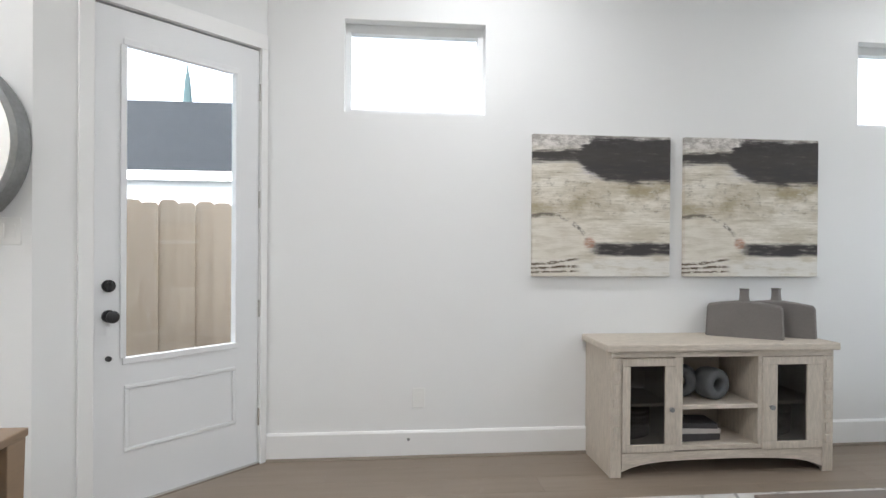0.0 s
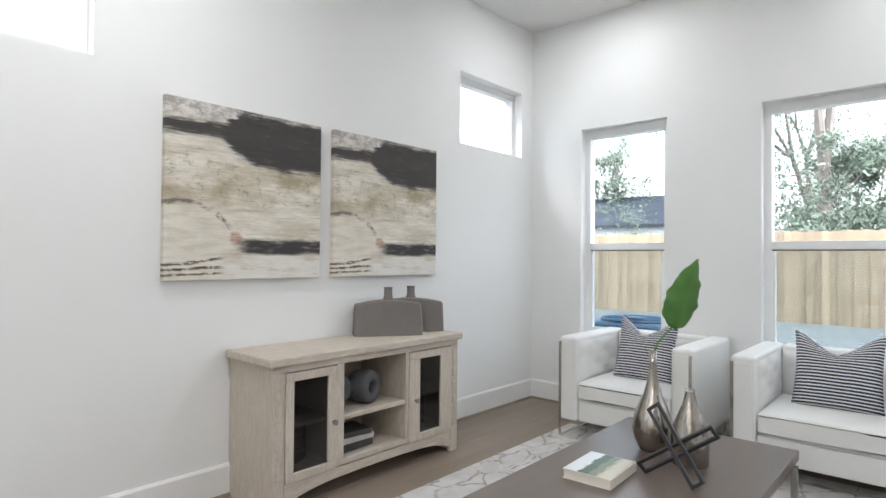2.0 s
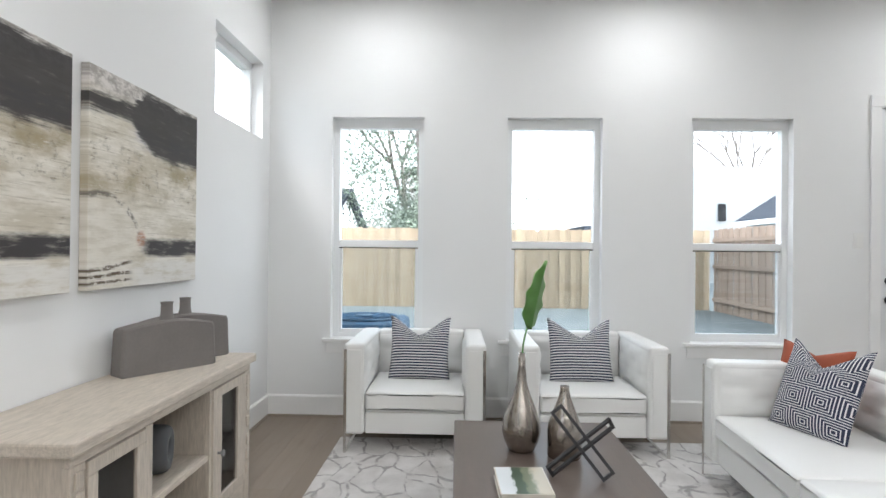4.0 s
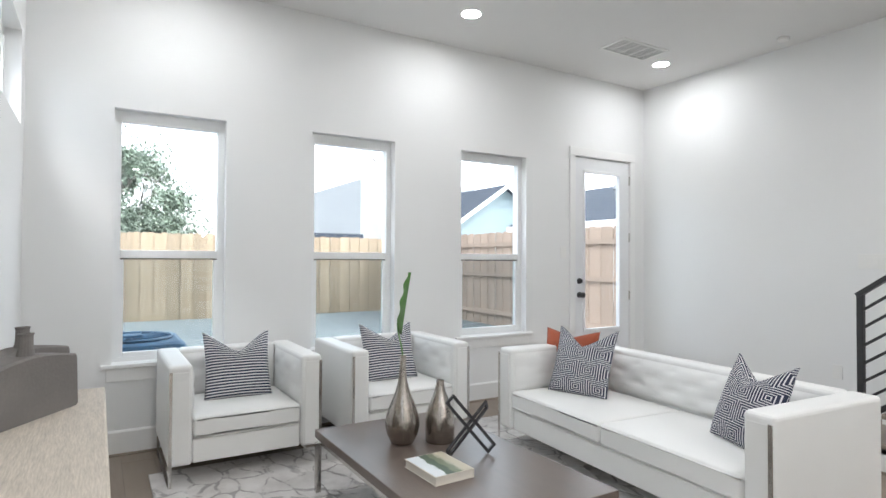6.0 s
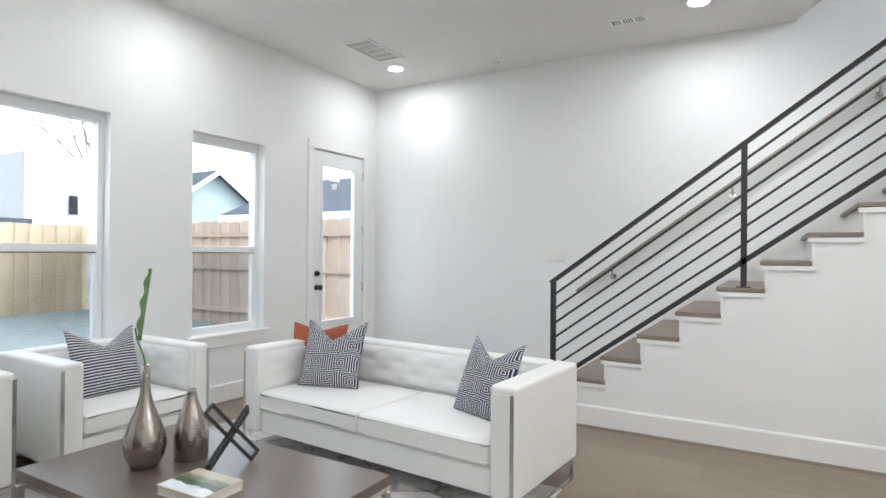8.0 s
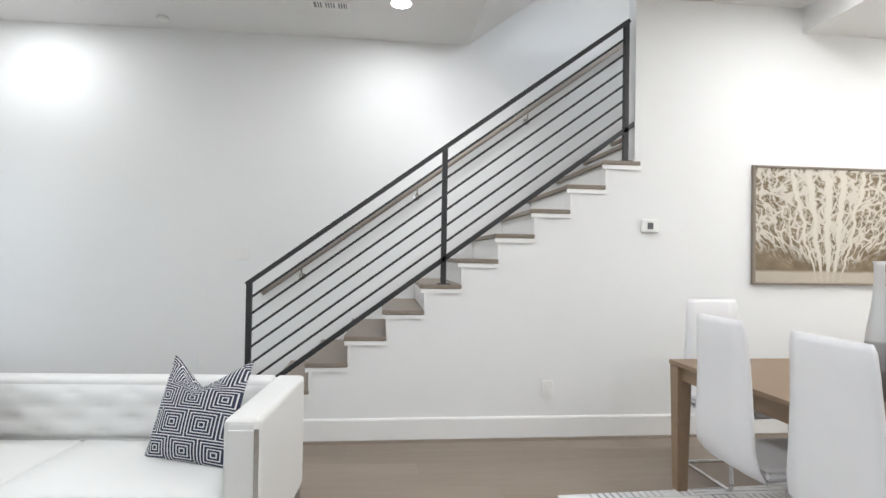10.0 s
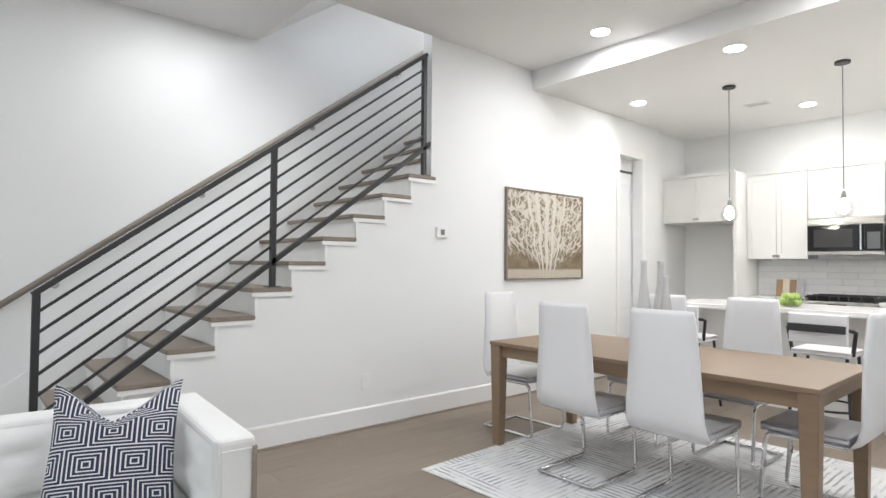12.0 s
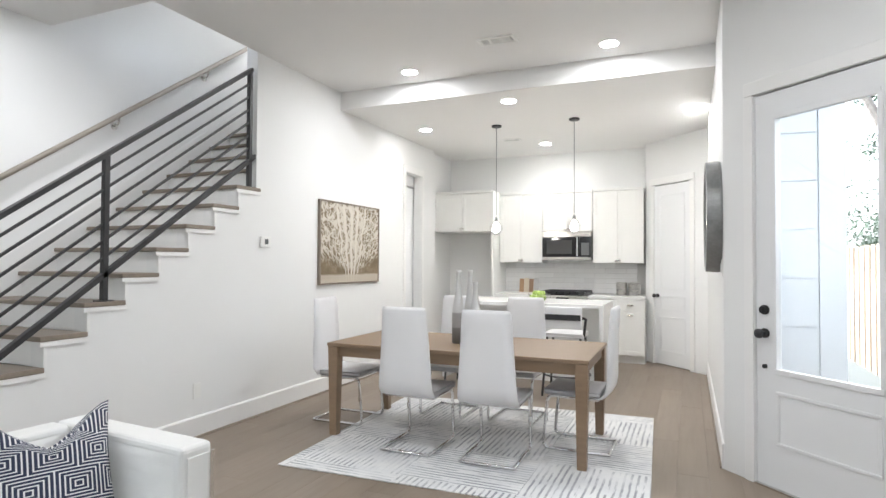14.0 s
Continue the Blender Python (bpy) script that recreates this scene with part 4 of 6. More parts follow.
# ---- plates on the walls ----
def plate(name, m, w, h, kind, gangs=1):
    """A wall plate facing -y."""
    th = thing(name, "white plastic duplex wall outlet" if kind == "outlet" else "white plastic wall switch plate with rocker switches", "outlet" if kind == "outlet" else "light switch", m)
    part("plate", boxes((-w / 2, w / 2, -0.007, -0.001, -h / 2, h / 2), bevel=0.002), PLATE, th)
    for g in range(gangs):
        x = (g - (gangs - 1) / 2) * 0.046
        if kind == "outlet":
            for z in (-0.02, 0.02):
                part("socket", boxes((x - 0.016, x + 0.016, -0.010, -0.0075, z - 0.014, z + 0.014), bevel=0.001), PLATE, th)
        else:
            part("rocker", boxes((x - 0.016, x + 0.016, -0.011, -0.0075, -0.032, 0.032), bevel=0.001), PLATE, th)
    return th


plate("wall_outlet", pose(0.671, ART_Y, 0.363), 0.075, 0.118, "outlet")
plate("wall_outlet", pose(-0.15, STAIR_Y, 0.36, 0, 0, 180), 0.075, 0.118, "outlet")
plate("wall_outlet", pose(2.59, SOUTH_Y, 0.385, 0, 0, 180), 0.075, 0.118, "outlet")
plate("wall_switch", pose(2.33, SOUTH_Y, 1.31, 0, 0, 180), 0.21, 0.118, "switch", 4)
plate("wall_switch", pose(WIN_X, -0.80, 1.39, 0, 0, -90), 0.075, 0.118, "switch", 1)
plate("wall_switch", pose(-1.20, MIR_Y, 1.345), 0.165, 0.118, "switch", 3)
ds = thing("door_stop_plug", "small grey cap on the baseboard", "cap", pose(0.61, ART_Y - 0.016, 0.115))
part("cap", rod((0, 0, 0), (0, -0.006, 0), 0.009, 12), GALV, ds)
tm = thing("thermostat", "white wall thermostat with a dark screen", "thermostat", pose(-0.905, STAIR_Y, 1.55, 0, 0, 180))
part("body", boxes((-0.062, 0.062, -0.024, -0.001, -0.048, 0.048), bevel=0.006), PLATE, tm)
part("screen", boxes((-0.022, 0.022, -0.027, -0.0245, -0.024, 0.024)), SCREEN, tm)

# ---- round mirror ----
mr = thing("round_wall_mirror", "round mirror in a deep weathered zinc frame", "mirror", pose(-1.48, MIR_Y, 1.72, 90, 0, 0))
part("frame", lathe([(0.36, 0.002), (0.405, 0.002), (0.41, 0.02), (0.405, 0.10), (0.385, 0.105), (0.375, 0.10), (0.37, 0.04), (0.36, 0.03)], 56), GALV, mr, "weathered zinc hoop frame", smooth=False)
part("mirror_glass", disc(0, 0, 0.03, 0.366, 0.006, 56), MIRROR, mr)


# ---- pictures ----
def canvas(name, m, w, h, t, material, label):
    """A stretched canvas facing -y; the painted face carries 0..1 coordinates."""
    th = thing(name, label, "painting", m)
    body = boxes((-w / 2, w / 2, -t, -0.002, -h / 2, h / 2), bevel=0.003)
    lay = body.loops.layers.uv.new("uv")
    for f in body.faces:
        for l in f.loops:
            l[lay].uv = (l.vert.co.x / w + 0.5, l.vert.co.z / h + 0.5)
    part("canvas", body, material, th)
    return th


canvas("abstract_canvas", pose(1.812, ART_Y, 1.552), 0.890, 0.882, 0.037, ART, "abstract canvas in cream, olive and charcoal brushwork")
canvas("abstract_canvas", pose(2.808, ART_Y, 1.554), 0.910, 0.886, 0.037, ART, "abstract canvas in cream, olive and charcoal brushwork")
gp = canvas("grove_painting", pose(-2.322, STAIR_Y, 1.576, 0, 0, 180), 1.19, 0.865, 0.026, GROVE, "painting of pale trees on olive brown in a thin frame")
part("frame", boxes((-0.613, 0.613, -0.034, -0.002, 0.4335, 0.448), (-0.613, 0.613, -0.034, -0.002, -0.448, -0.4335), (-0.613, -0.596, -0.034, -0.002, -0.433, 0.433), (0.596, 0.613, -0.034, -0.002, -0.433, 0.433)), TREAD, gp, "thin brown wooden frame")


# ---- console ----
def console():
    w, d, h = 1.335, 0.405, 0.750
    th = thing("media_console", "whitewashed rustic wood console with two glazed doors", "console", pose(1.725, 3.270, 0))
    top = boxes((-0.03, w + 0.03, -0.03, d, h - 0.042, h), bevel=0.008)
    part("top", top, CONW, th)
    part("side", boxes((0, 0.03, 0, d, 0.0, h - 0.042)), CONV, th)
    part("side", boxes((w - 0.03, w, 0, d, 0.0, h - 0.042)), CONV, th)
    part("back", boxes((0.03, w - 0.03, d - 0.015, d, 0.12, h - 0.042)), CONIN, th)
    part("top_rail", boxes((-0.003, w + 0.003, -0.0065, 0.02, 0.674, h - 0.043), bevel=0.003), CONW, th)
    for x0 in (-0.004, w - 0.061):
        part("pilaster", boxes((x0, x0 + 0.065, -0.006, 0.02, 0.0, 0.673), bevel=0.003), CONV, th)
        for z in (0.19, 0.26, 0.33, 0.42, 0.50, 0.57, 0.63):
            part("carved_block", boxes((x0 + 0.014, x0 + 0.051, -0.012, -0.0065, z - 0.026, z + 0.026), bevel=0.005), CONV, th)
    for x0, x1 in ((0.374, 0.42), (0.875, 0.897)):
        part("divider", boxes((x0, x1, -0.004, d - 0.016, 0.17, 0.673)), CONV, th)
    part("shelf", boxes((0.421, 0.874, 0.0, d - 0.016, 0.375, 0.40), bevel=0.003), CONW, th)
    part("bottom_shelf", boxes((0.031, w - 0.031, 0.0, d - 0.016, 0.145, 0.17)), CONW, th)
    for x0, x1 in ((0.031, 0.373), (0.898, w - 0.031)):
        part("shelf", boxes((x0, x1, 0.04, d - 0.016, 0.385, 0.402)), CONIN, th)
    bm = bmesh.new()
    n = 24
    prev = None
    for i in range(n + 1):
        x = 0.064 + (w - 0.128) * i / n
        s = abs(2 * i / n - 1)
        z = 0.092 - 0.042 * s ** 6 - 0.018 * s * s
        cur = [bm.verts.new((x, y, zz)) for y, zz in ((-0.004, z), (-0.004, 0.137), (0.016, 0.137), (0.016, z))]
        if prev:
            for j in range(4):
                bm.faces.new((prev[j], prev[(j + 1) % 4], cur[(j + 1) % 4], cur[j]))
        else:
            bm.faces.new(cur)
        prev = cur
    bm.faces.new(list(reversed(prev)))
    part("arched_apron", bm, CONW, th)
    for x0, x1, g0, g1, kx in ((0.064, 0.371, 0.111, 0.315, 0.343), (0.899, 1.270, 0.989, 1.174, 0.944)):
        dr = part("door", boxes((x0, x1, -0.012, 0.012, 0.626, 0.669), (x0, x1, -0.012, 0.012, 0.140, 0.183), (x0, g0, -0.012, 0.012, 0.1835, 0.6255), (g1, x1, -0.012, 0.012, 0.1835, 0.6255), bevel=0.003), CONV, th)
        part("glass", boxes((g0 - 0.004, g1 + 0.004, -0.002, 0.002, 0.18, 0.63)), SMOKED, dr, "smoked glass door panel")
        kb = rod((kx, -0.012, 0.385), (kx, -0.030, 0.385), 0.006, 8)
        rod((kx, -0.030, 0.385), (kx, -0.040, 0.385), 0.014, 14, kb)
        part("knob", kb, GALV, dr, "dark metal knob")
    return th


console()
CX, CY = 1.725, 3.270
ring = thing("ring_sculpture", "charcoal ceramic ring sculpture on the console shelf", "sculpture", pose(CX + 0.665, CY + 0.13, 0.40, 0, 0, 16), "ring sculptures")
tor = bmesh.new()
prof = [(0.061 + 0.033 * math.copysign(abs(math.cos(a)) ** 0.6, math.cos(a)), 0.068 * math.copysign(abs(math.sin(a)) ** 0.7, math.sin(a))) for a in [2 * math.pi * i / 20 for i in range(20)]]
N = 40
rr = [[tor.verts.new((r * math.cos(2 * math.pi * j / N), z, 0.094 + r * math.sin(2 * math.pi * j / N))) for r, z in prof] for j in range(N)]
for j in range(N):
    for i in range(20):
        tor.faces.new((rr[j][i], rr[j][(i + 1) % 20], rr[(j + 1) % N][(i + 1) % 20], rr[(j + 1) % N][i]))
part("ring", tor, RINGM, ring, smooth=True)
copy_thing(ring, pose(CX + 0.525, CY + 0.21, 0.40, 0, 0, -38))


def book(name, m, w, d, h, cover, label, top=None):
    th = thing(name, label, "book", m)
    part("page_block", boxes((-w / 2 + 0.004, w / 2 - 0.004, -d / 2 + 0.004, d / 2 - 0.004, 0.003, h - 0.003)), PAPER, th)
    part("cover", boxes((-w / 2, w / 2, -d / 2, d / 2, 0, 0.0025), (-w / 2, w / 2, -d / 2, -d / 2 + 0.003, 0.0027, h - 0.0027), (-w / 2, w / 2, -d / 2, d / 2, h - 0.0025, h)), cover, th)
    if top:
        part("jacket_picture", top, LANDSCAPE, th)
    return th


for i, (hh, c, ww, lab) in enumerate(((0.042, BOOKDK, 0.24, "dark cloth-bound book in a stack on the console"), (0.030, BOOKLT, 0.25, "pale cloth-bound book in a stack on the console"), (0.028, BOOKDK, 0.22, "dark cloth-bound book in a stack on the console"))):
    book("book", pose(CX + 0.57, CY + 0.16, 0.17 + (0, 0.042, 0.072)[i], 0, 0, 4 - 5 * i), ww, 0.18, hh, c, lab)
for x in (CX + 0.20, CX + 1.10):
    bk = thing("woven_basket", "dark woven basket behind the console glass", "basket", pose(x, CY + 0.22, 0.17))
    body = lathe([(0.10, 0.0)] + [(0.118 + (0.006 if i % 2 else 0.0), 0.012 + 0.014 * i) for i in range(13)] + [(0.11, 0.19)], 20, 1.0, 0.9)
    part("weave", body, BASKET, bk)
sb = thing("silver_orb", "silver glass orb on the console's inner shelf", "ornament", pose(CX + 0.13, CY + 0.13, 0.402))
orb = bmesh.new()
bmesh.ops.create_uvsphere(orb, u_segments=24, v_segments=14, radius=0.048)
orb.transform(Matrix.Translation((0, 0, 0.048)))
part("orb", orb, CHROME2, sb, smooth=True)


def slab_vase(m):
    """A flat shouldered slab with a short flared neck."""
    th = thing("slab_vase", "matte grey ceramic slab vase with a short neck", "vase", m, "grey vases on the console")
    half = ((0.200, 0.0), (0.213, 0.010), (0.205, 0.185), (0.196, 0.200), (0.120, 0.214), (0.034, 0.224))
    rows = list(half) + [(-x, z) for x, z in reversed(half)]
    bm = bmesh.new()
    rings = [[bm.verts.new((x * k, y, 0.1 + (z - 0.1) * k)) for x, z in rows] for y, k in ((-0.047, 0.95), (-0.040, 1.0), (0.040, 1.0), (0.047, 0.95))]
    n = len(rows)
    for u, q in zip(rings, rings[1:]):
        for j in range(n):
            bm.faces.new((u[j], u[(j + 1) % n], q[(j + 1) % n], q[j]))
    bm.faces.new(rings[0]), bm.faces.new(list(reversed(rings[-1])))
    join(bm, lathe([(0.036, 0.212), (0.031, 0.228), (0.026, 0.250), (0.025, 0.290), (0.029, 0.300), (0.020, 0.300), (0.018, 0.27)], 16, 1.0, 0.8))
    bm.transform(Matrix.Translation((0, 0, -0.0045)))
    part("body", bm, STONE, th)
    return th


sv = slab_vase(pose(2.655, 3.485, 0.750, 0, 0, -34))
copy_thing(sv, pose(2.885, 3.515, 0.750, 0, 0, -33))


# ---- upholstered pieces ----
def cushion(x0, x1, y0, y1, z0, z1, r=0.03, puff=0.0):
    bm = box(x0, x1, y0, y1, z0, z1)
    bmesh.ops.subdivide_edges(bm, edges=list(bm.edges), cuts=7, use_grid_fill=True)
    cx, cy = (x0 + x1) / 2, (y0 + y1) / 2
    for v in bm.verts:
        u, q = (v.co.x - cx) / (x1 - x0) * 2, (v.co.y - cy) / (y1 - y0) * 2
        if v.co.z > z1 - 1e-4:
            v.co.z += puff * (1 - u ** 4) * (1 - q ** 4)
    edges = [e for e in bm.edges if len(e.link_faces) == 2 and e.calc_face_angle(0) > 0.9]
    bmesh.ops.bevel(bm, geom=edges, offset=r, segments=3, affect="EDGES", profile=0.5)
    return bm


def tufted(w, h, cols, rows, depth=0.03):
    """A buttoned pad in the xz plane, bulging towards -y."""
    bm = bmesh.new()
    nx, nz = cols * 8, rows * 8
    g = {}
    for i in range(nx + 1):
        for j in range(nz + 1):
            u, v = i / nx, j / nz
            a, b = u * cols, v * rows
            dmin = 9
            for q in range(-1, cols * 2 + 2):
                for s in range(-1, rows * 2 + 2):
                    if (q + s) % 2 == 0:
                        dmin = min(dmin, math.hypot(a - q / 2 - 0.25, (b - s / 2 - 0.25)))
            edge = min(1, 14 * min(u, 1 - u), 9 * min(v, 1 - v))
            y = -depth * edge * (1 - math.exp(-(dmin / 0.16) ** 2) * 0.8)
            g[i, j] = bm.verts.new((u * w - w / 2, y, v * h))
    for i in range(nx):
        for j in range(nz):
            bm.faces.new((g[i, j], g[i + 1, j], g[i + 1, j + 1], g[i, j + 1]))
    return bm


def tuxedo(name, label, category, m, w, d, h, seats, arm=0.13, leg=0.12, group=""):
    """A square-armed leather seat; front towards -y, origin at the floor's front left corner, running along +x."""
    th = thing(name, label, category, m, group)
    back = 0.13
    z0 = leg
    part("base", boxes((arm + 0.001, w - arm - 0.001, 0.025, d - back, z0, z0 + 0.14), bevel=0.012), LEATHER, th)
    for x0 in (0.0, w - arm):
        a = box(x0, x0 + arm, 0.0, d - 0.005, z0, h, bevel=0.022, seg=3)
        part("arm", a, LEATHER, th, smooth=False)
        fx = x0 + 0.02
        part("arm_front_panel", boxes((fx, x0 + arm - 0.02, -0.006, -0.0005, z0 + 0.02, h - 0.04), bevel=0.002), LEATHER, th)
        sx = x0 + 0.002 if x0 == 0 else x0 + arm - 0.020
        part("metal_strip", boxes((sx, sx + 0.018, -0.012, -0.0065, 0.0, h - 0.035)), CHROME, th, "brushed steel strip")
        part("runner", boxes((sx, sx + 0.018, -0.0055, d - 0.06, 0.0, 0.014), (sx, sx + 0.018, d - 0.075, d - 0.06, 0.0145, z0 - 0.001)), CHROME, th, "brushed steel leg frame")
        inner = tufted(d - back - 0.06, h - z0 - 0.30, max(2, int((d - back) / 0.28)), 2, 0.018)
        turn = -90 if x0 == 0 else 90
        px = x0 + arm + 0.001 if x0 == 0 else x0 - 0.001
        py = (d - back) / 2 + 0.01
        part("arm_tufting", inner, LEATHER, th, smooth=True, m=pose(px, py, z0 + 0.27, 0, 0, 90 if x0 == 0 else -90))
    part("backrest", box(arm + 0.001, w - arm - 0.001, d - back, d, z0 + 0.02, h, bevel=0.022, seg=3), LEATHER, th)
    tw = w - 2 * arm - 0.02
    part("back_tufting", tufted(tw, h - z0 - 0.30, max(2, round(tw / 0.27)), 2, 0.026), LEATHER, th, smooth=True, m=pose(w / 2, d - back - 0.001, z0 + 0.27))
    sw = (w - 2 * arm - 0.004) / seats
    for k in range(seats):
        x0 = arm + 0.002 + sw * k
        part("seat_cushion", cushion(x0 + 0.002, x0 + sw - 0.002, 0.005, d - back - 0.028, z0 + 0.142, z0 + 0.272, 0.02, 0.014), LEATHER, th, smooth=True)
    return th


tuxedo("armchair", "white tufted leather armchair with brushed steel frame", "armchair", pose(3.765, 2.925, 0, 0, 0, -90), 0.895, 0.775, 0.695, 1, group="white armchairs")
tuxedo("armchair", "white tufted leather armchair with brushed steel frame", "armchair", pose(3.765, 1.825, 0, 0, 0, -90), 0.935, 0.775, 0.695, 1, group="white armchairs")
tuxedo("sofa", "white tufted leather two-cushion sofa with brushed steel frame", "sofa", pose(3.530, 0.782, 0, 0, 0, 176.0), 2.04, 0.82, 0.680, 2, arm=0.14)


def pillow(name, m, w, h, t, material, label, chop=0.35, count=""):
    """A square pillow in the xz plane with pointed ears and a chopped top edge."""
    th = thing(name, label, "pillow", m, count)
    bm = bmesh.new()
    lay = bm.loops.layers.uv.new("uv")
    n = 18
    sides = {}
    for s in (-1, 1):
        for i in range(n + 1):
            for j in range(n + 1):
                u, v = 2 * i / n - 1, 2 * j / n - 1
                k = (1 - abs(u) ** 2.6) * (1 - abs(v) ** 2.6)
                if s > 0 and (i in (0, n) or j in (0, n)):
                    sides[s, i, j] = sides[-1, i, j]
                    continue
                pinch = 1 - 0.07 * (1 - v * v) * abs(u) ** 3
                x = u * w / 2 * pinch
                z = v * h / 2 * (1 - 0.05 * (1 - u * u) * abs(v) ** 3)
                dent = chop * h * 0.80 * max(0, v) ** 2 * max(0, 1 - abs(u) / 0.95) ** 1.3
                z -= dent
                y = s * t / 2 * k ** 0.62 * (1 + 0.5 * chop * math.exp(-((u * u + (v - 0.4) ** 2) / 0.2)) * 0.3)
                sides[s, i, j] = bm.verts.new((x, y, z + h / 2))
    for s in (-1, 1):
        for i in range(n):
            for j in range(n):
                q = [(i, j), (i + 1, j), (i + 1, j + 1), (i, j + 1)]
                f = bm.faces.new([sides[s, a, b] for a, b in (q if s < 0 else q[::-1])])
                for l, (a, b) in zip(f.loops, q if s < 0 else q[::-1]):
                    l[lay].uv = (a / n, b / n)
    part("cover", bm, material, th, smooth=True)
    return th


pillow("throw_pillow", pose(4.09, 2.475, 0.390, -18, 0, -92), 0.425, 0.45, 0.15, STRIPE, "navy and white striped throw pillow on the armchair", 0.42, "striped pillows")
pillow("throw_pillow", pose(4.09, 1.365, 0.390, -18, 0, -90), 0.44, 0.45, 0.15, STRIPE, "navy and white striped throw pillow on the armchair", 0.42, "striped pillows")
pillow("throw_pillow", pose(3.285, 0.37, 0.390, -14, 0, 196), 0.44, 0.42, 0.13, RUST, "plain rust velvet throw pillow in the sofa corner", 0.15)
pillow("throw_pillow", pose(3.045, 0.505, 0.388, -22, 0, 196), 0.45, 0.48, 0.15, MAZE, "navy throw pillow with white concentric rectangles", 0.42, "maze pillows")
pillow("throw_pillow", pose(1.885, 0.57, 0.385, -23, 0, 157), 0.435, 0.47, 0.15, MAZE, "navy throw pillow with white concentric rectangles", 0.45, "maze pillows")

# ---- rugs ----
lr = tagged(mesh_ob("living_rug", boxes((1.45, 4.06, 0.35, 3.0, 0.001, 0.012), bevel=0.004), SHAG), "ivory pile rug with thin charcoal trellis lines", "rug")
dr_ = boxes((-1.08, 1.08, -1.18, 1.18, 0.001, 0.009), bevel=0.003)
dr_.transform(pose(-1.05, 1.215, 0, 0, 0, 2.5))
tagged(mesh_ob("dining_rug", dr_, DASH), "pale flatweave rug with broken slate dashes", "rug")


# ---- coffee table ----
def landscape():
    g = Graph("landscape_print", 0.35)
    u, v, _ = g.uv()
    n1 = g.noise(u, v, 5, 8, 5, 0.65)
    vv = g.math("ADD", v, g.math("MULTIPLY", g.math("SUBTRACT", n1, 0.5), 0.3))
    c = g.mix(g.step(vv, 0.20, 0.34), (0.52, 0.47, 0.36), (0.16, 0.19, 0.11))
    c = g.mix(g.step(vv, 0.44, 0.50), c, (0.05, 0.09, 0.05))
    c = g.mix(g.step(vv, 0.66, 0.72), c, (0.70, 0.74, 0.76))
    g.color(c)
    return g.m


LANDSCAPE = landscape()


def coffee_table():
    x0, x1, y0, y1, h = 1.865, 3.315, 1.41, 2.225, 0.357
    th = thing("coffee_table", "low dark greige wood coffee table on a steel frame", "coffee table", pose(x0, y0, 0))
    w, d = x1 - x0, y1 - y0
    part("tabletop", box(0, w, 0, d, h - 0.045, h, bevel=0.004), TABLEW, th)
    part("frame", boxes((0.012, w - 0.012, 0.012, 0.034, h - 0.072, h - 0.0455), (0.012, w - 0.012, d - 0.034, d - 0.012, h - 0.072, h - 0.0455), (0.012, 0.034, 0.035, d - 0.035, h - 0.072, h - 0.0455), (w - 0.034, w - 0.012, 0.035, d - 0.035, h - 0.072, h - 0.0455)), CHROME, th)
    for x in (0.0, w - 0.03):
        for y in (0.0, d - 0.03):
            part("leg", boxes((x, x + 0.03, y, y + 0.03, 0.012, h - 0.0725), bevel=0.002), CHROME, th)
    return th


coffee_table()
TZC = 0.357


def bottle(name, m, prof, label, material=SILVER, group=""):
    th = thing(name, label, "vase", m, group)
    part("body", lathe(prof, 32), material, th, smooth=True)
    return th


bottle("metal_vase", pose(2.855, 1.912, TZC), [(0.045, 0), (0.058, 0.006), (0.080, 0.05), (0.090, 0.095), (0.086, 0.14), (0.066, 0.20), (0.040, 0.26), (0.024, 0.32), (0.017, 0.39), (0.018, 0.455), (0.012, 0.455), (0.011, 0.40)], "tall hammered nickel teardrop vase holding one leaf")
bottle("metal_vase", pose(2.79, 1.725, TZC), [(0.072, 0), (0.076, 0.006), (0.077, 0.12), (0.072, 0.15), (0.050, 0.21), (0.028, 0.265), (0.020, 0.305), (0.022, 0.318), (0.015, 0.318), (0.013, 0.29)], "short hammered nickel vase with a cylindrical base")
leaf = thing("tropical_leaf", "single broad green leaf on a stem in the tall vase", "leaf", pose(2.855, 1.912, TZC))
part("stem", tube([(0, 0, 0.36), (0.004, -0.002, 0.445), (0.035, -0.010, 0.49), (0.085, -0.024, 0.525), (0.135, -0.040, 0.555), (0.165, -0.050, 0.60)], 0.0045, 8), LEAFM, leaf, "thin pale stem")
bm = bmesh.new()
gv = {}
NL, NW = 26, 8
for i in range(NL + 1):
    s = i / NL
    half = 0.088 * (math.sin(math.pi * min(1, s * 1.02) ** 0.72) ** 0.75) + 0.002
    for j in range(-NW, NW + 1):
        u = j / NW
        across, along = u * half * (1 + 0.04 * math.sin(s * 40) * abs(u)), s * 0.345
        fold = 0.018 * (1 - abs(u)) + 0.006 * math.sin(s * 22) * abs(u)
        gv[i, j] = bm.verts.new((across + 0.045 * s * s, -fold - 0.02 * s, along))
for i in range(NL):
    for j in range(-NW, NW):
        bm.faces.new((gv[i, j], gv[i + 1, j], gv[i + 1, j + 1], gv[i, j + 1]))
bm.transform(pose(0.143, -0.046, 0.545, 3, 8, -35))
blade = part("blade", bm, LEAFM, leaf, smooth=True)
mod = blade.modifiers.new("thickness", "SOLIDIFY")
mod.thickness = 0.0016
lb = boxes((-0.128, 0.128, -0.095, 0.095, 0.0376, 0.0386))
lay = lb.loops.layers.uv.new("uv")
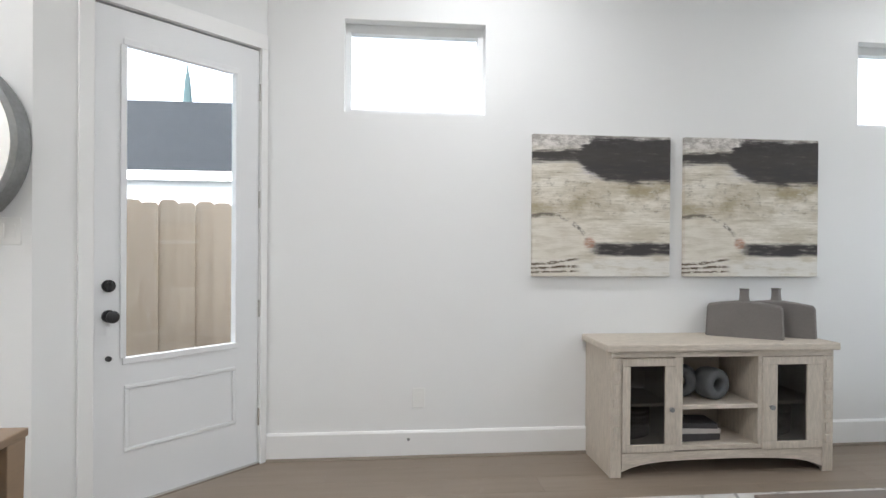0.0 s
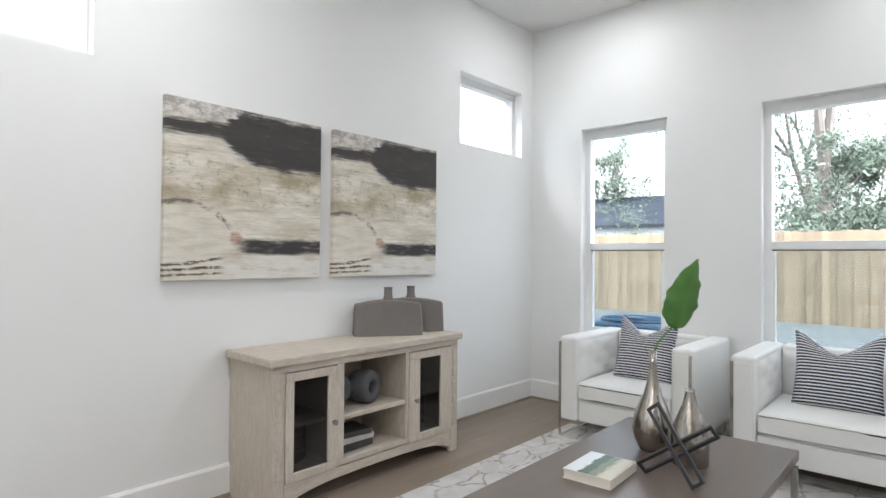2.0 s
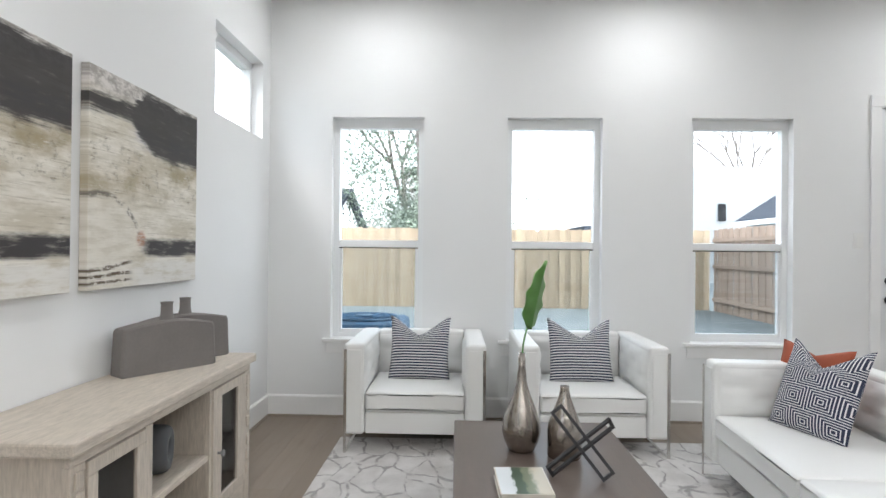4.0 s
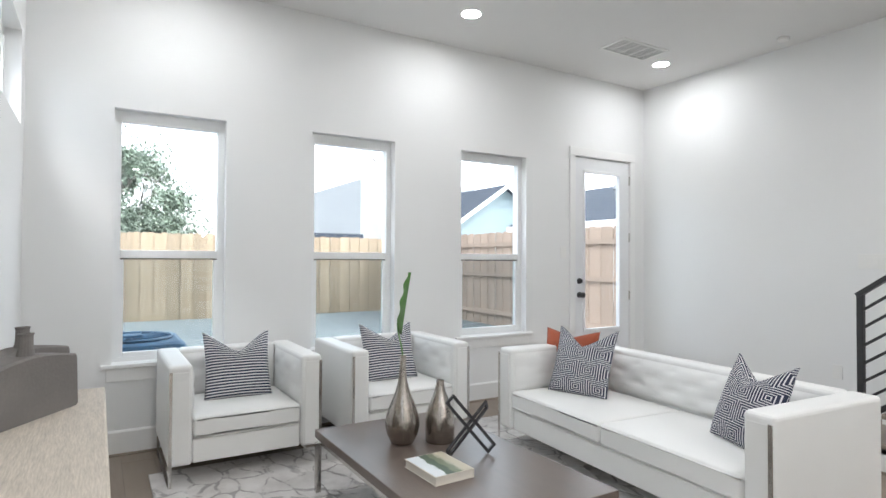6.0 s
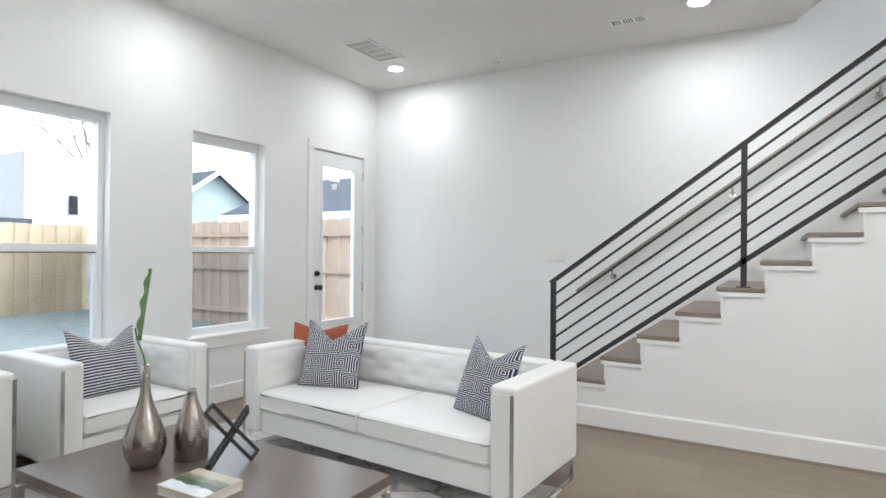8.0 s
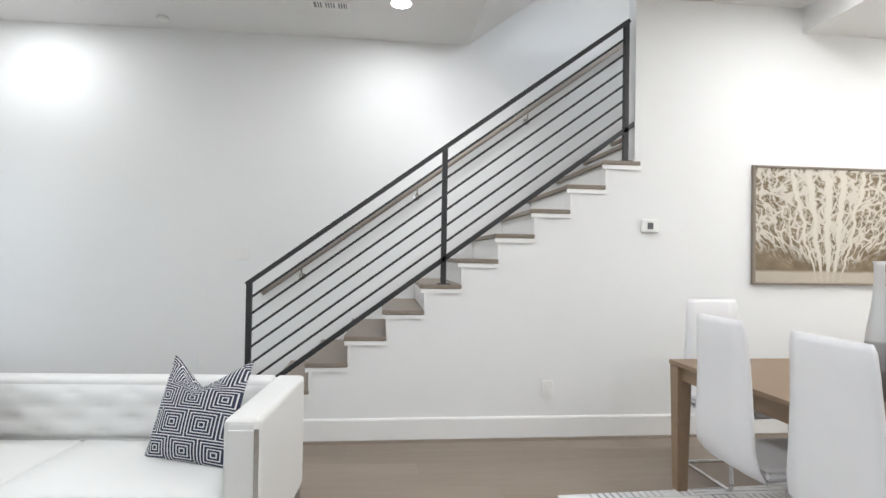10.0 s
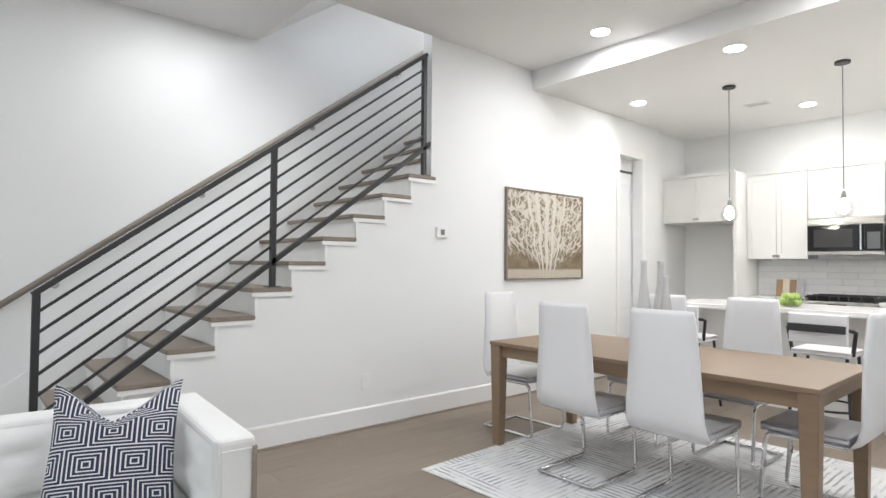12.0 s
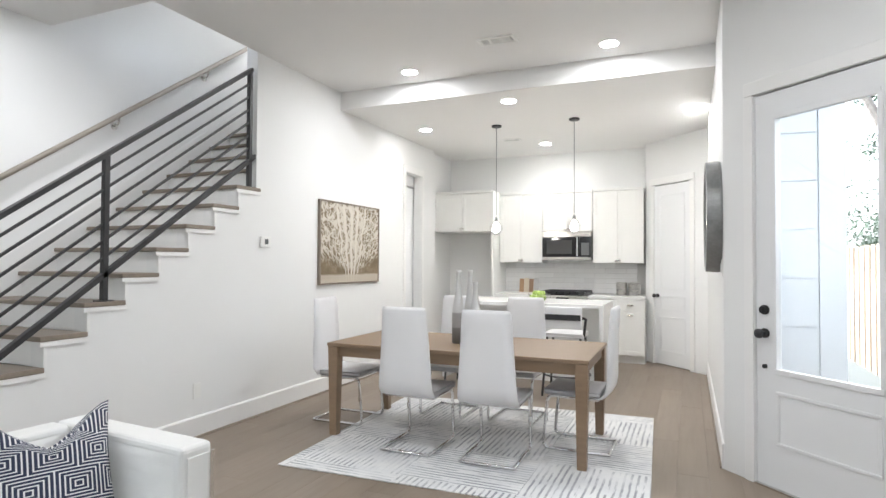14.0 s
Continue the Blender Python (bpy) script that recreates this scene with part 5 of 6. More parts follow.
for f in lb.faces:
    for l in f.loops:
        l[lay].uv = (l.vert.co.x / 0.256 + 0.5, l.vert.co.y / 0.19 + 0.5)
book("coffee_table_book", pose(2.415, 1.955, TZC, 0, 0, 2), 0.265, 0.20, 0.0375, PAPER, "thick picture book with a landscape cover", lb)


def knot():
    """Two long rectangular links that cross and lean on each other."""
    th = thing("link_sculpture", "black metal sculpture of two interlocked rectangular links", "sculpture", pose(2.55, 1.70, TZC))

    def link(l, h, t=0.013):
        return boxes((-l / 2, l / 2, -t / 2, t / 2, h / 2 - t, h / 2), (-l / 2, l / 2, -t / 2, t / 2, -h / 2, -h / 2 + t), (-l / 2, -l / 2 + t, -t / 2, t / 2, -h / 2 + t, h / 2 - t), (l / 2 - t, l / 2, -t / 2, t / 2, -h / 2 + t, h / 2 - t))

    for d, shift, roll in (((0.06, -0.27, 0.19), 0.012, 20), ((-0.07, -0.20, -0.25), -0.012, -15)):
        d = Vector(d).normalized()
        b = link(0.335, 0.060)
        b.transform(Matrix.Translation((shift, 0, 0)) @ d.to_track_quat("X", "Z").to_matrix().to_4x4() @ Matrix.Rotation(radians(roll), 4, "X"))
        low = min(v.co.z for v in b.verts)
        b.transform(Matrix.Translation((0, 0, -low)))
        part("link", b, BLACK, th)
    return th


knot()


# ---- dining ----
def dining_table():
    th = thing("dining_table", "rectangular oak dining table with tapered square legs", "dining table", pose(-1.075, 1.015, 0.009, 0, 0, 0.4))
    a, b, h = 0.475, 1.015, 0.725
    part("tabletop", box(-a, a, -b, b, h - 0.026, h, bevel=0.004), DINEW, th)
    i = 0.03
    part("apron", boxes((-a + i, a - i, -b + i, -b + i + 0.022, h - 0.105, h - 0.027)), DINEW, th)
    part("apron", boxes((-a + i, a - i, b - i - 0.022, b - i, h - 0.105, h - 0.027)), DINEW, th)
    part("apron", boxes((-a + i, -a + i + 0.022, -b + i + 0.023, b - i - 0.023, h - 0.105, h - 0.027)), DINEW, th)
    part("apron", boxes((a - i - 0.022, a - i, -b + i + 0.023, b - i - 0.023, h - 0.105, h - 0.027)), DINEW, th)
    for sx in (-1, 1):
        for sy in (-1, 1):
            bm = box(-0.043, 0.043, -0.043, 0.043, 0, h - 0.027, bevel=0.003)
            for v in bm.verts:
                k = min(1, max(0, (h - 0.15 - v.co.z) / 0.5)) * 0.3
                v.co.x *= 1 - k
                v.co.y *= 1 - k
            bm.transform(Matrix.Translation((sx * (a - 0.047), sy * (b - 0.05), 0)))
            part("leg", bm, DINEW, th)
    return th


dining_table()


def dining_chair(m):
    """High-back white cantilever chair, facing +y, origin at the floor under the seat's middle."""
    th = thing("dining_chair", "white high-back vinyl dining chair on a chrome cantilever base", "dining chair", m, "white dining chairs")
    w = 0.20
    # back shell: a curved slab, flaring out at the seat
    rows = ((0.405, -0.185, 0.215), (0.45, -0.218, 0.212), (0.52, -0.232, 0.205), (0.65, -0.233, 0.195), (0.80, -0.236, 0.185), (0.95, -0.245, 0.176), (1.02, -0.251, 0.170), (1.045, -0.254, 0.163))
    bm = bmesh.new()
    rings = []
    for z, y, half in rows:
        t = 0.020 if 0.42 < z < 1.03 else 0.012
        rings.append([bm.verts.new(p) for p in ((-half, y - t * 0.5, z), (-half * 0.6, y - t - 0.008, z), (half * 0.6, y - t - 0.008, z), (half, y - t * 0.5, z), (half, y + t * 0.5, z), (half * 0.6, y + t * 0.6, z), (-half * 0.6, y + t * 0.6, z), (-half, y + t * 0.5, z))])
    for u, q in zip(rings, rings[1:]):
        for j in range(8):
            bm.faces.new((u[j], u[(j + 1) % 8], q[(j + 1) % 8], q[j]))
    bm.faces.new(rings[0]), bm.faces.new(rings[-1])
    sharp = [e for e in bm.edges if e.calc_face_angle(0) > 0.6]
    bmesh.ops.bevel(bm, geom=sharp, offset=0.006, segments=2, affect="EDGES")
    part("backrest", bm, LEATHER2, th, smooth=True)
    part("seat", cushion(-0.208, 0.208, -0.175, 0.225, 0.405, 0.452, 0.016, 0.008), SEATPAD, th, smooth=True)
    for s in (-1, 1):
        x = s * 0.188
        leg = tube(rounded(((x, -0.16, 0.396), (x, 0.20, 0.396), (x, 0.235, 0.015), (x, -0.235, 0.015)), 0.045, 5), 0.0115, 10)
        part("leg_tube", leg, CHROME2, th, "polished chrome tube", smooth=True)
        part("tube_joint", rod((x, 0.214, 0.21), (x, 0.2105, 0.25), 0.0135, 10), CHROME2, th)
    part("base_tube", rod((-0.188, -0.235, 0.015), (0.188, -0.235, 0.015), 0.0115, 10), CHROME2, th, "polished chrome tube", smooth=True)
    part("seat_tube", rod((-0.188, -0.16, 0.396), (0.188, -0.16, 0.396), 0.0115, 10), CHROME2, th, smooth=True)
    return th


c0 = dining_chair(pose(-0.67, 0.775, 0.009, 0, 0, 90))
copy_thing(c0, pose(-0.67, 1.385, 0.009, 0, 0, 91))
copy_thing(c0, pose(-1.63, 0.63, 0.009, 0, 0, -90))
copy_thing(c0, pose(-1.68, 1.25, 0.009, 0, 0, -91))
copy_thing(c0, pose(-1.07, -0.09, 0.009, 0, 0, 2))
copy_thing(c0, pose(-1.15, 1.885, 0.009, 0, 0, 179))

VPROF = [(0.040, 0), (0.050, 0.008), (0.051, 0.12), (0.050, 0.235), (0.044, 0.29), (0.032, 0.36), (0.023, 0.43), (0.0185, 0.50), (0.019, 0.555), (0.024, 0.575), (0.018, 0.575), (0.015, 0.5)]


def banded():
    g = Graph("banded_zinc", 0.4)
    _, _, z = g.uv("Object")
    k = g.step(z, 0.235, 0.25)
    low = g.mix(g.step(z, 0.12, 0.13), (0.20, 0.195, 0.19), (0.33, 0.32, 0.315))
    g.color(g.mix(k, low, (0.60, 0.595, 0.59)))
    g.b.inputs["Metallic"].default_value = 0.45
    return g.m


BAND = banded()
bottle("bottle_vase", pose(-1.01, 0.955, 0.734), VPROF, "tall banded grey metal bottle vase", BAND, "bottle vases on the dining table")
bottle("bottle_vase", pose(-1.11, 1.015, 0.734), VPROF, "tall banded grey metal bottle vase", BAND, "bottle vases on the dining table")
bottle("bottle_vase", pose(-1.045, 1.085, 0.734), [(r, z * 0.84) for r, z in VPROF], "shorter banded grey metal bottle vase", BAND, "bottle vases on the dining table")

# ---- kitchen ----
BF, UF = BACK_X + 0.61, BACK_X + 0.34
RUNWAY = pose(0, 0.0126, 0) @ Matrix.Diagonal((1, 0.9457, 1, 1))


def shaker(x, y0, y1, z0, z1):
    """A shaker front facing +x at x."""
    r = 0.055 if min(y1 - y0, z1 - z0) > 0.2 else 0.035
    return boxes((x, x + 0.012, y0, y1, z0, z1), (x + 0.0122, x + 0.021, y0, y1, z1 - r, z1), (x + 0.0122, x + 0.021, y0, y1, z0, z0 + r), (x + 0.0122, x + 0.021, y0, y0 + r, z0 + r, z1 - r), (x + 0.0122, x + 0.021, y1 - r, y1, z0 + r, z1 - r))


def cup_pull(x, y, z):
    return boxes((x, x + 0.022, y - 0.04, y + 0.04, z - 0.012, z + 0.016), bevel=0.006)


def base_cabinet(y0, y1, doors):
    th = thing("base_cabinet", "white shaker base cabinet with drawer and door", "cabinet", RUNWAY, "kitchen base cabinets")
    part("body", boxes((BACK_X + 0.002, BF, y0, y1, 0.11, 0.875), (BACK_X + 0.002, BF - 0.07, y0, y1, 0.0, 0.109)), CAB, th)
    w = (y1 - y0) / doors
    for i in range(doors):
        a, b = y0 + w * i + 0.004, y0 + w * (i + 1) - 0.004
        dr = part("drawer", shaker(BF + 0.001, a, b, 0.72, 0.865), CAB, th)
        part("pull", cup_pull(BF + 0.023, (a + b) / 2, 0.80), CHROME, dr)
        do = part("door", shaker(BF + 0.001, a, b, 0.12, 0.71), CAB, th)
        part("pull", cup_pull(BF + 0.023, (a + b) / 2, 0.665), CHROME, do)
    return th


base_cabinet(-0.075, 0.645, 2)
base_cabinet(1.425, 2.195, 2)


def upper_cabinet(y0, y1, z0, z1, doors, front=UF, label="white shaker wall cabinet with paired doors"):
    th = thing("wall_cabinet", label, "cabinet", RUNWAY, "kitchen wall cabinets")
    part("body", boxes((BACK_X + 0.002, front, y0, y1, z0, z1)), CAB, th)
    part("crown", boxes((BACK_X + 0.002, front + 0.026, y0, y1, z1 + 0.001, z1 + 0.04), bevel=0.003), CAB, th)
    w = (y1 - y0) / doors
    for i in range(doors):
        a, b = y0 + w * i + 0.003, y0 + w * (i + 1) - 0.003
        do = part("door", shaker(front + 0.001, a, b, z0 + 0.004, z1 - 0.02), CAB, th)
        if i % 2 == 0 and doors > 1:
            part("pull", cup_pull(front + 0.023, b + 0.003, z0 + 0.035), CHROME, do)
    return th


upper_cabinet(-0.045, 0.655, 1.37, 2.40, 2)
upper_cabinet(0.662, 1.425, 1.835, 2.40, 2)
upper_cabinet(1.432, 2.165, 1.37, 2.40, 2)
upper_cabinet(-1.095, -0.095, 1.84, 2.42, 2, front=BACK_X + 0.60, label="deep white cabinet over the refrigerator alcove")
fp = thing("alcove_panel", "tall white panel beside the refrigerator alcove", "panel", RUNWAY)
part("panel", boxes((BACK_X + 0.002, BACK_X + 0.66, -0.090, -0.052, 0.0, 2.44)), CAB, fp)
ct = thing("kitchen_worktop", "white quartz kitchen worktop", "worktop", RUNWAY)
part("slab", boxes((BACK_X + 0.002, BF + 0.03, -0.05, 0.652, 0.876, 0.915)), COUNTER, ct)
part("slab", boxes((BACK_X + 0.002, BF + 0.03, 1.418, 2.198, 0.876, 0.915)), COUNTER, ct)

rg = thing("gas_range", "stainless steel gas range with black grates", "range", RUNWAY)
part("body", boxes((BACK_X + 0.004, BF + 0.02, 0.66, 1.41, 0.02, 0.905)), STEEL, rg)
part("oven_door", boxes((BF + 0.021, BF + 0.05, 0.675, 1.395, 0.22, 0.74), bevel=0.004), STEEL, rg)
part("oven_window", boxes((BF + 0.0505, BF + 0.053, 0.78, 1.29, 0.36, 0.64)), DARKGL, rg)
part("oven_handle", rod((BF + 0.085, 0.72, 0.70), (BF + 0.085, 1.35, 0.70), 0.011, 10), CHROME2, rg)
part("control_panel", boxes((BF + 0.021, BF + 0.055, 0.665, 1.405, 0.78, 0.90), bevel=0.006), STEEL, rg)
part("display", boxes((BF + 0.0555, BF + 0.058, 0.94, 1.13, 0.80, 0.88)), DARKGL, rg)
for y in (0.72, 0.79, 0.86, 1.21, 1.28, 1.35):
    part("burner_knob", rod((BF + 0.0555, y, 0.84), (BF + 0.085, y, 0.84), 0.022, 14), CHROME2, rg)
part("cooktop", boxes((BACK_X + 0.03, BF + 0.01, 0.668, 1.402, 0.906, 0.916)), DARKGL, rg)
for y in (0.70, 0.82, 0.94, 1.035, 1.13, 1.25, 1.37):
    part("grate", boxes((BACK_X + 0.06, BF - 0.01, y - 0.008, y + 0.008, 0.917, 0.955)), BLACK, rg)
for x in (BACK_X + 0.10, BACK_X + 0.30, BACK_X + 0.52):
    part("grate", boxes((x - 0.008, x + 0.008, 0.69, 1.38, 0.9555, 0.966)), BLACK, rg)

mw = thing("microwave", "stainless steel over-range microwave with dark glass door", "microwave", RUNWAY)
MF = BACK_X + 0.40
part("body", boxes((BACK_X + 0.004, MF, 0.668, 1.420, 1.412, 1.833)), STEEL, mw)
part("door", boxes((MF + 0.001, MF + 0.03, 0.672, 1.24, 1.455, 1.745), bevel=0.004), DARKGL, mw, "dark glass door")
part("top_band", boxes((MF + 0.001, MF + 0.032, 0.670, 1.418, 1.748, 1.831), bevel=0.004), STEEL, mw)
part("bottom_band", boxes((MF + 0.001, MF + 0.032, 0.670, 1.418, 1.414, 1.452), bevel=0.004), STEEL, mw)
part("window", boxes((MF + 0.0305, MF + 0.033, 0.74, 1.13, 1.50, 1.70)), GAPS, mw)
part("handle", rod((MF + 0.055, 1.215, 1.47), (MF + 0.055, 1.215, 1.74), 0.011, 10), CHROME2, mw)
part("control_panel", boxes((MF + 0.001, MF + 0.03, 1.245, 1.418, 1.455, 1.745)), DARKGL, mw)
part("key_pad", boxes((MF + 0.0305, MF + 0.032, 1.27, 1.39, 1.48, 1.66)), SCREEN, mw)

# ---- island ----
isl = thing("kitchen_island", "white quartz waterfall kitchen island", "kitchen island", pose(-0.10, -0.11, 0))
part("countertop", box(-3.92, -3.02, 0.02, 1.90, 0.878, 0.918, bevel=0.003), COUNTER, isl)
part("waterfall_end", boxes((-3.92, -3.02, 1.86, 1.899, 0.0, 0.877)), COUNTER, isl)
part("waterfall_end", boxes((-3.92, -3.02, 0.021, 0.06, 0.0, 0.877)), COUNTER, isl)
part("body", boxes((-3.90, -3.30, 0.061, 1.859, 0.0, 0.877)), CAB, isl)


def stool(m):
    """Counter stool: white seat, black bowed back rail; facing +y."""
    th = thing("counter_stool", "white counter stool with a black bowed steel frame", "stool", m, "island stools")
    part("seat", cushion(-0.20, 0.20, -0.17, 0.19, 0.60, 0.65, 0.02, 0.008), LEATHER2, th, smooth=True)
    part("back_pad", box(-0.195, 0.195, -0.222, -0.19, 0.70, 0.925, bevel=0.010, seg=3), LEATHER2, th)
    bow = [(0.225 * math.cos(math.radians(a)), -0.14 - 0.10 * math.sin(math.radians(a)), 0.80 + 0.025 * math.sin(math.radians(a))) for a in range(0, 181, 15)]
    part("back_bow", tube([(0.20, -0.12, 0.62), (0.215, -0.13, 0.74)] + bow + [(-0.215, -0.13, 0.74), (-0.20, -0.12, 0.62)], 0.014, 8), BLACK, th, "black bowed rail", smooth=True)
    part("bow_panel", boxes((-0.19, 0.19, -0.258, -0.246, 0.79, 0.848)), BLACK, th)
    for sx in (-1, 1):
        for sy in (-1, 1):
            part("leg", rod((sx * 0.17, sy * 0.15, 0.605), (sx * 0.21, sy * 0.20, 0.0), 0.012, 8), BLACK, th)
    part("foot_ring", tube([(0.198 * math.cos(math.radians(a)) * 1.25, 0.19 * math.sin(math.radians(a)) * 1.25, 0.21) for a in range(0, 360, 15)], 0.009, 8, True), BLACK, th, smooth=True)
    return th


s0 = stool(pose(-2.84, 1.45, 0, 0, 0, 90))
copy_thing(s0, pose(-2.84, 0.35, 0, 0, 0, 90))

bw = thing("fruit_bowl", "clear glass bowl on the island", "bowl", pose(-3.45, 1.01, 0.918))
part("bowl", lathe([(0.05, 0.0), (0.06, 0.004), (0.11, 0.045), (0.135, 0.085), (0.131, 0.085), (0.104, 0.047), (0.05, 0.008)], 28), CLEAR, bw, smooth=True)
random.seed(4)
for i in range(11):
    a, r = i * 2.4, (0.0 if i == 10 else 0.035 + 0.045 * (i % 3) / 2)
    ap = thing("green_apple", "green apple in the glass bowl", "apple", pose(-3.45 + r * math.cos(a), 1.01 + r * math.sin(a), 0.918 + (0.045 if i < 6 else 0.092)), "apples in the bowl")
    bm = lathe([(0.006, -0.030), (0.022, -0.034), (0.036, -0.014), (0.038, 0.006), (0.026, 0.028), (0.010, 0.030), (0.004, 0.024)], 14)
    part("fruit", bm, FRUIT, ap, smooth=True)
for y, r in ((1.76, 0.075), (1.93, 0.085)):
    cn = thing("canister", "brushed steel canister with flat lid", "canister", pose(BACK_X + 0.30, y, 0.915), "counter canisters")
    part("body", lathe([(r - 0.004, 0), (r, 0.004), (r, 0.155)], 28), STEEL, cn, smooth=False)
    part("lid", lathe([(r + 0.003, 0.156), (r + 0.003, 0.175), (r - 0.01, 0.182)], 28), STEEL, cn)
CB = [mat("tan_book_cover", (0.36, 0.22, 0.12), 0.5), mat("cream_book_cover", (0.62, 0.55, 0.44), 0.5), mat("brown_book_cover", (0.30, 0.19, 0.12), 0.5), mat("grey_book_cover", (0.42, 0.42, 0.43), 0.5)]
for i in range(4):
    b = thing("cook_book", "upright cook book with a coloured cover on the worktop", "book", pose(BACK_X + 0.14, 0.26 + 0.075 * i, 0.915, 0, -8, 0), "cook books")
    part("page_block", boxes((0.0, 0.02, -0.030, 0.030, 0.003, 0.20 + 0.012 * (i % 2))), PAPER, b)
    part("cover", boxes((0.0202, 0.024, -0.035, 0.035, 0, 0.205 + 0.012 * (i % 2))), CB[i], b)

# ---- outside ----
ground = setting("ground", boxes((-220, 220, -220, 220, -0.40, -0.19)), GRASSY, "pale concrete and bare soil yard", "ground")


def fence(name, a, b, z0, z1, material, rails=True, label="new cedar privacy fence of upright pickets"):
    a, b = Vector((*a, 0)), Vector((*b, 0))
    d = (b - a).normalized()
    n = int((b - a).length / 0.145)
    th = thing(name, label, "fence", pose(a.x, a.y, 0, 0, 0, math.degrees(math.atan2(d.y, d.x))))
    meshes = []
    for k in range(3):
        bm = bmesh.new()
        h = z1 + 0.012 * (k - 1)
        ear = 0.025
        o = [(-0.002, z0), (0.1435, z0), (0.1435, h - ear), (0.1435 - ear, h), (ear, h), (-0.002, h - ear)]
        f = [bm.verts.new((x, 0.0, z)) for x, z in o]
        g = [bm.verts.new((x, 0.018, z)) for x, z in o]
        bm.faces.new(f), bm.faces.new(list(reversed(g)))
        for j in range(6):
            bm.faces.new((f[j], f[(j + 1) % 6], g[(j + 1) % 6], g[j]))
        bmesh.ops.recalc_face_normals(bm, faces=bm.faces)
        me = bpy.data.meshes.new("picket")
        bm.to_mesh(me), bm.free()
        me.materials.append(material)
        meshes.append(me)
    for i in range(n):
        ob = new("picket", meshes[(i * 7 + i // 3) % 3])
        ob.parent = th
        ob.matrix_basis = pose(i * 0.145, 0.019 * (i % 2) + 0.003 * ((i * 5) % 3), 0)
    if rails:
        for z in (z0 + 0.3, (z0 + z1) / 2 + 0.1, z1 - 0.28):
            part("rail", boxes((0, n * 0.145, -0.045, -0.005, z - 0.045, z + 0.045)), material, th)
    return th


def vary_by_object(m, amount=0.22):
    n, l = m.node_tree.nodes, m.node_tree.links
    b = n["Principled BSDF"]
    src = b.inputs["Base Color"].links[0].from_socket
    info, hsv, mr_ = n.new("ShaderNodeObjectInfo"), n.new("ShaderNodeHueSaturation"), n.new("ShaderNodeMapRange")
    mr_.inputs["To Min"].default_value, mr_.inputs["To Max"].default_value = 1 - amount, 1 + amount
    l.new(info.outputs["Random"], mr_.inputs["Value"])
    l.new(mr_.outputs[0], hsv.inputs["Value"])
    l.new(src, hsv.inputs["Color"])
    l.new(hsv.outputs[0], b.inputs["Base Color"])


vary_by_object(PINE), vary_by_object(PINE2, 0.15), vary_by_object(PINE3, 0.12), vary_by_object(TILE, 0.05)
fence("east_fence", (15.3, 12.0), (15.3, -4.5), -0.19, 1.90, PINE, rails=False)
fence("south_fence", (15.2, -4.45), (4.9, -4.45), -0.19, 1.92, PINE2)
fence("north_fence", (-14.0, 5.05), (4.5, 5.05), -0.19, 1.65, PINE3, rails=False)

wing = thing("porch_wing", "white lap-sided porch wing of the house", "house wing", pose(-1.78, 3.03, 0))
part("wall", boxes((-0.15, -0.021, 0, 0.62, -0.19, 3.2)), SIDING, wing)
for i in range(9):
    part("lap_board", bar((-0.014, 0.0, -0.01 + 0.365 * i), (-0.014, 0.49, -0.01 + 0.365 * i), 0.010, 0.355), SIDING, wing)
part("corner_board", boxes((-0.15, 0.0, 0.495, 0.665, -0.19, 3.2)), SIDING, wing)


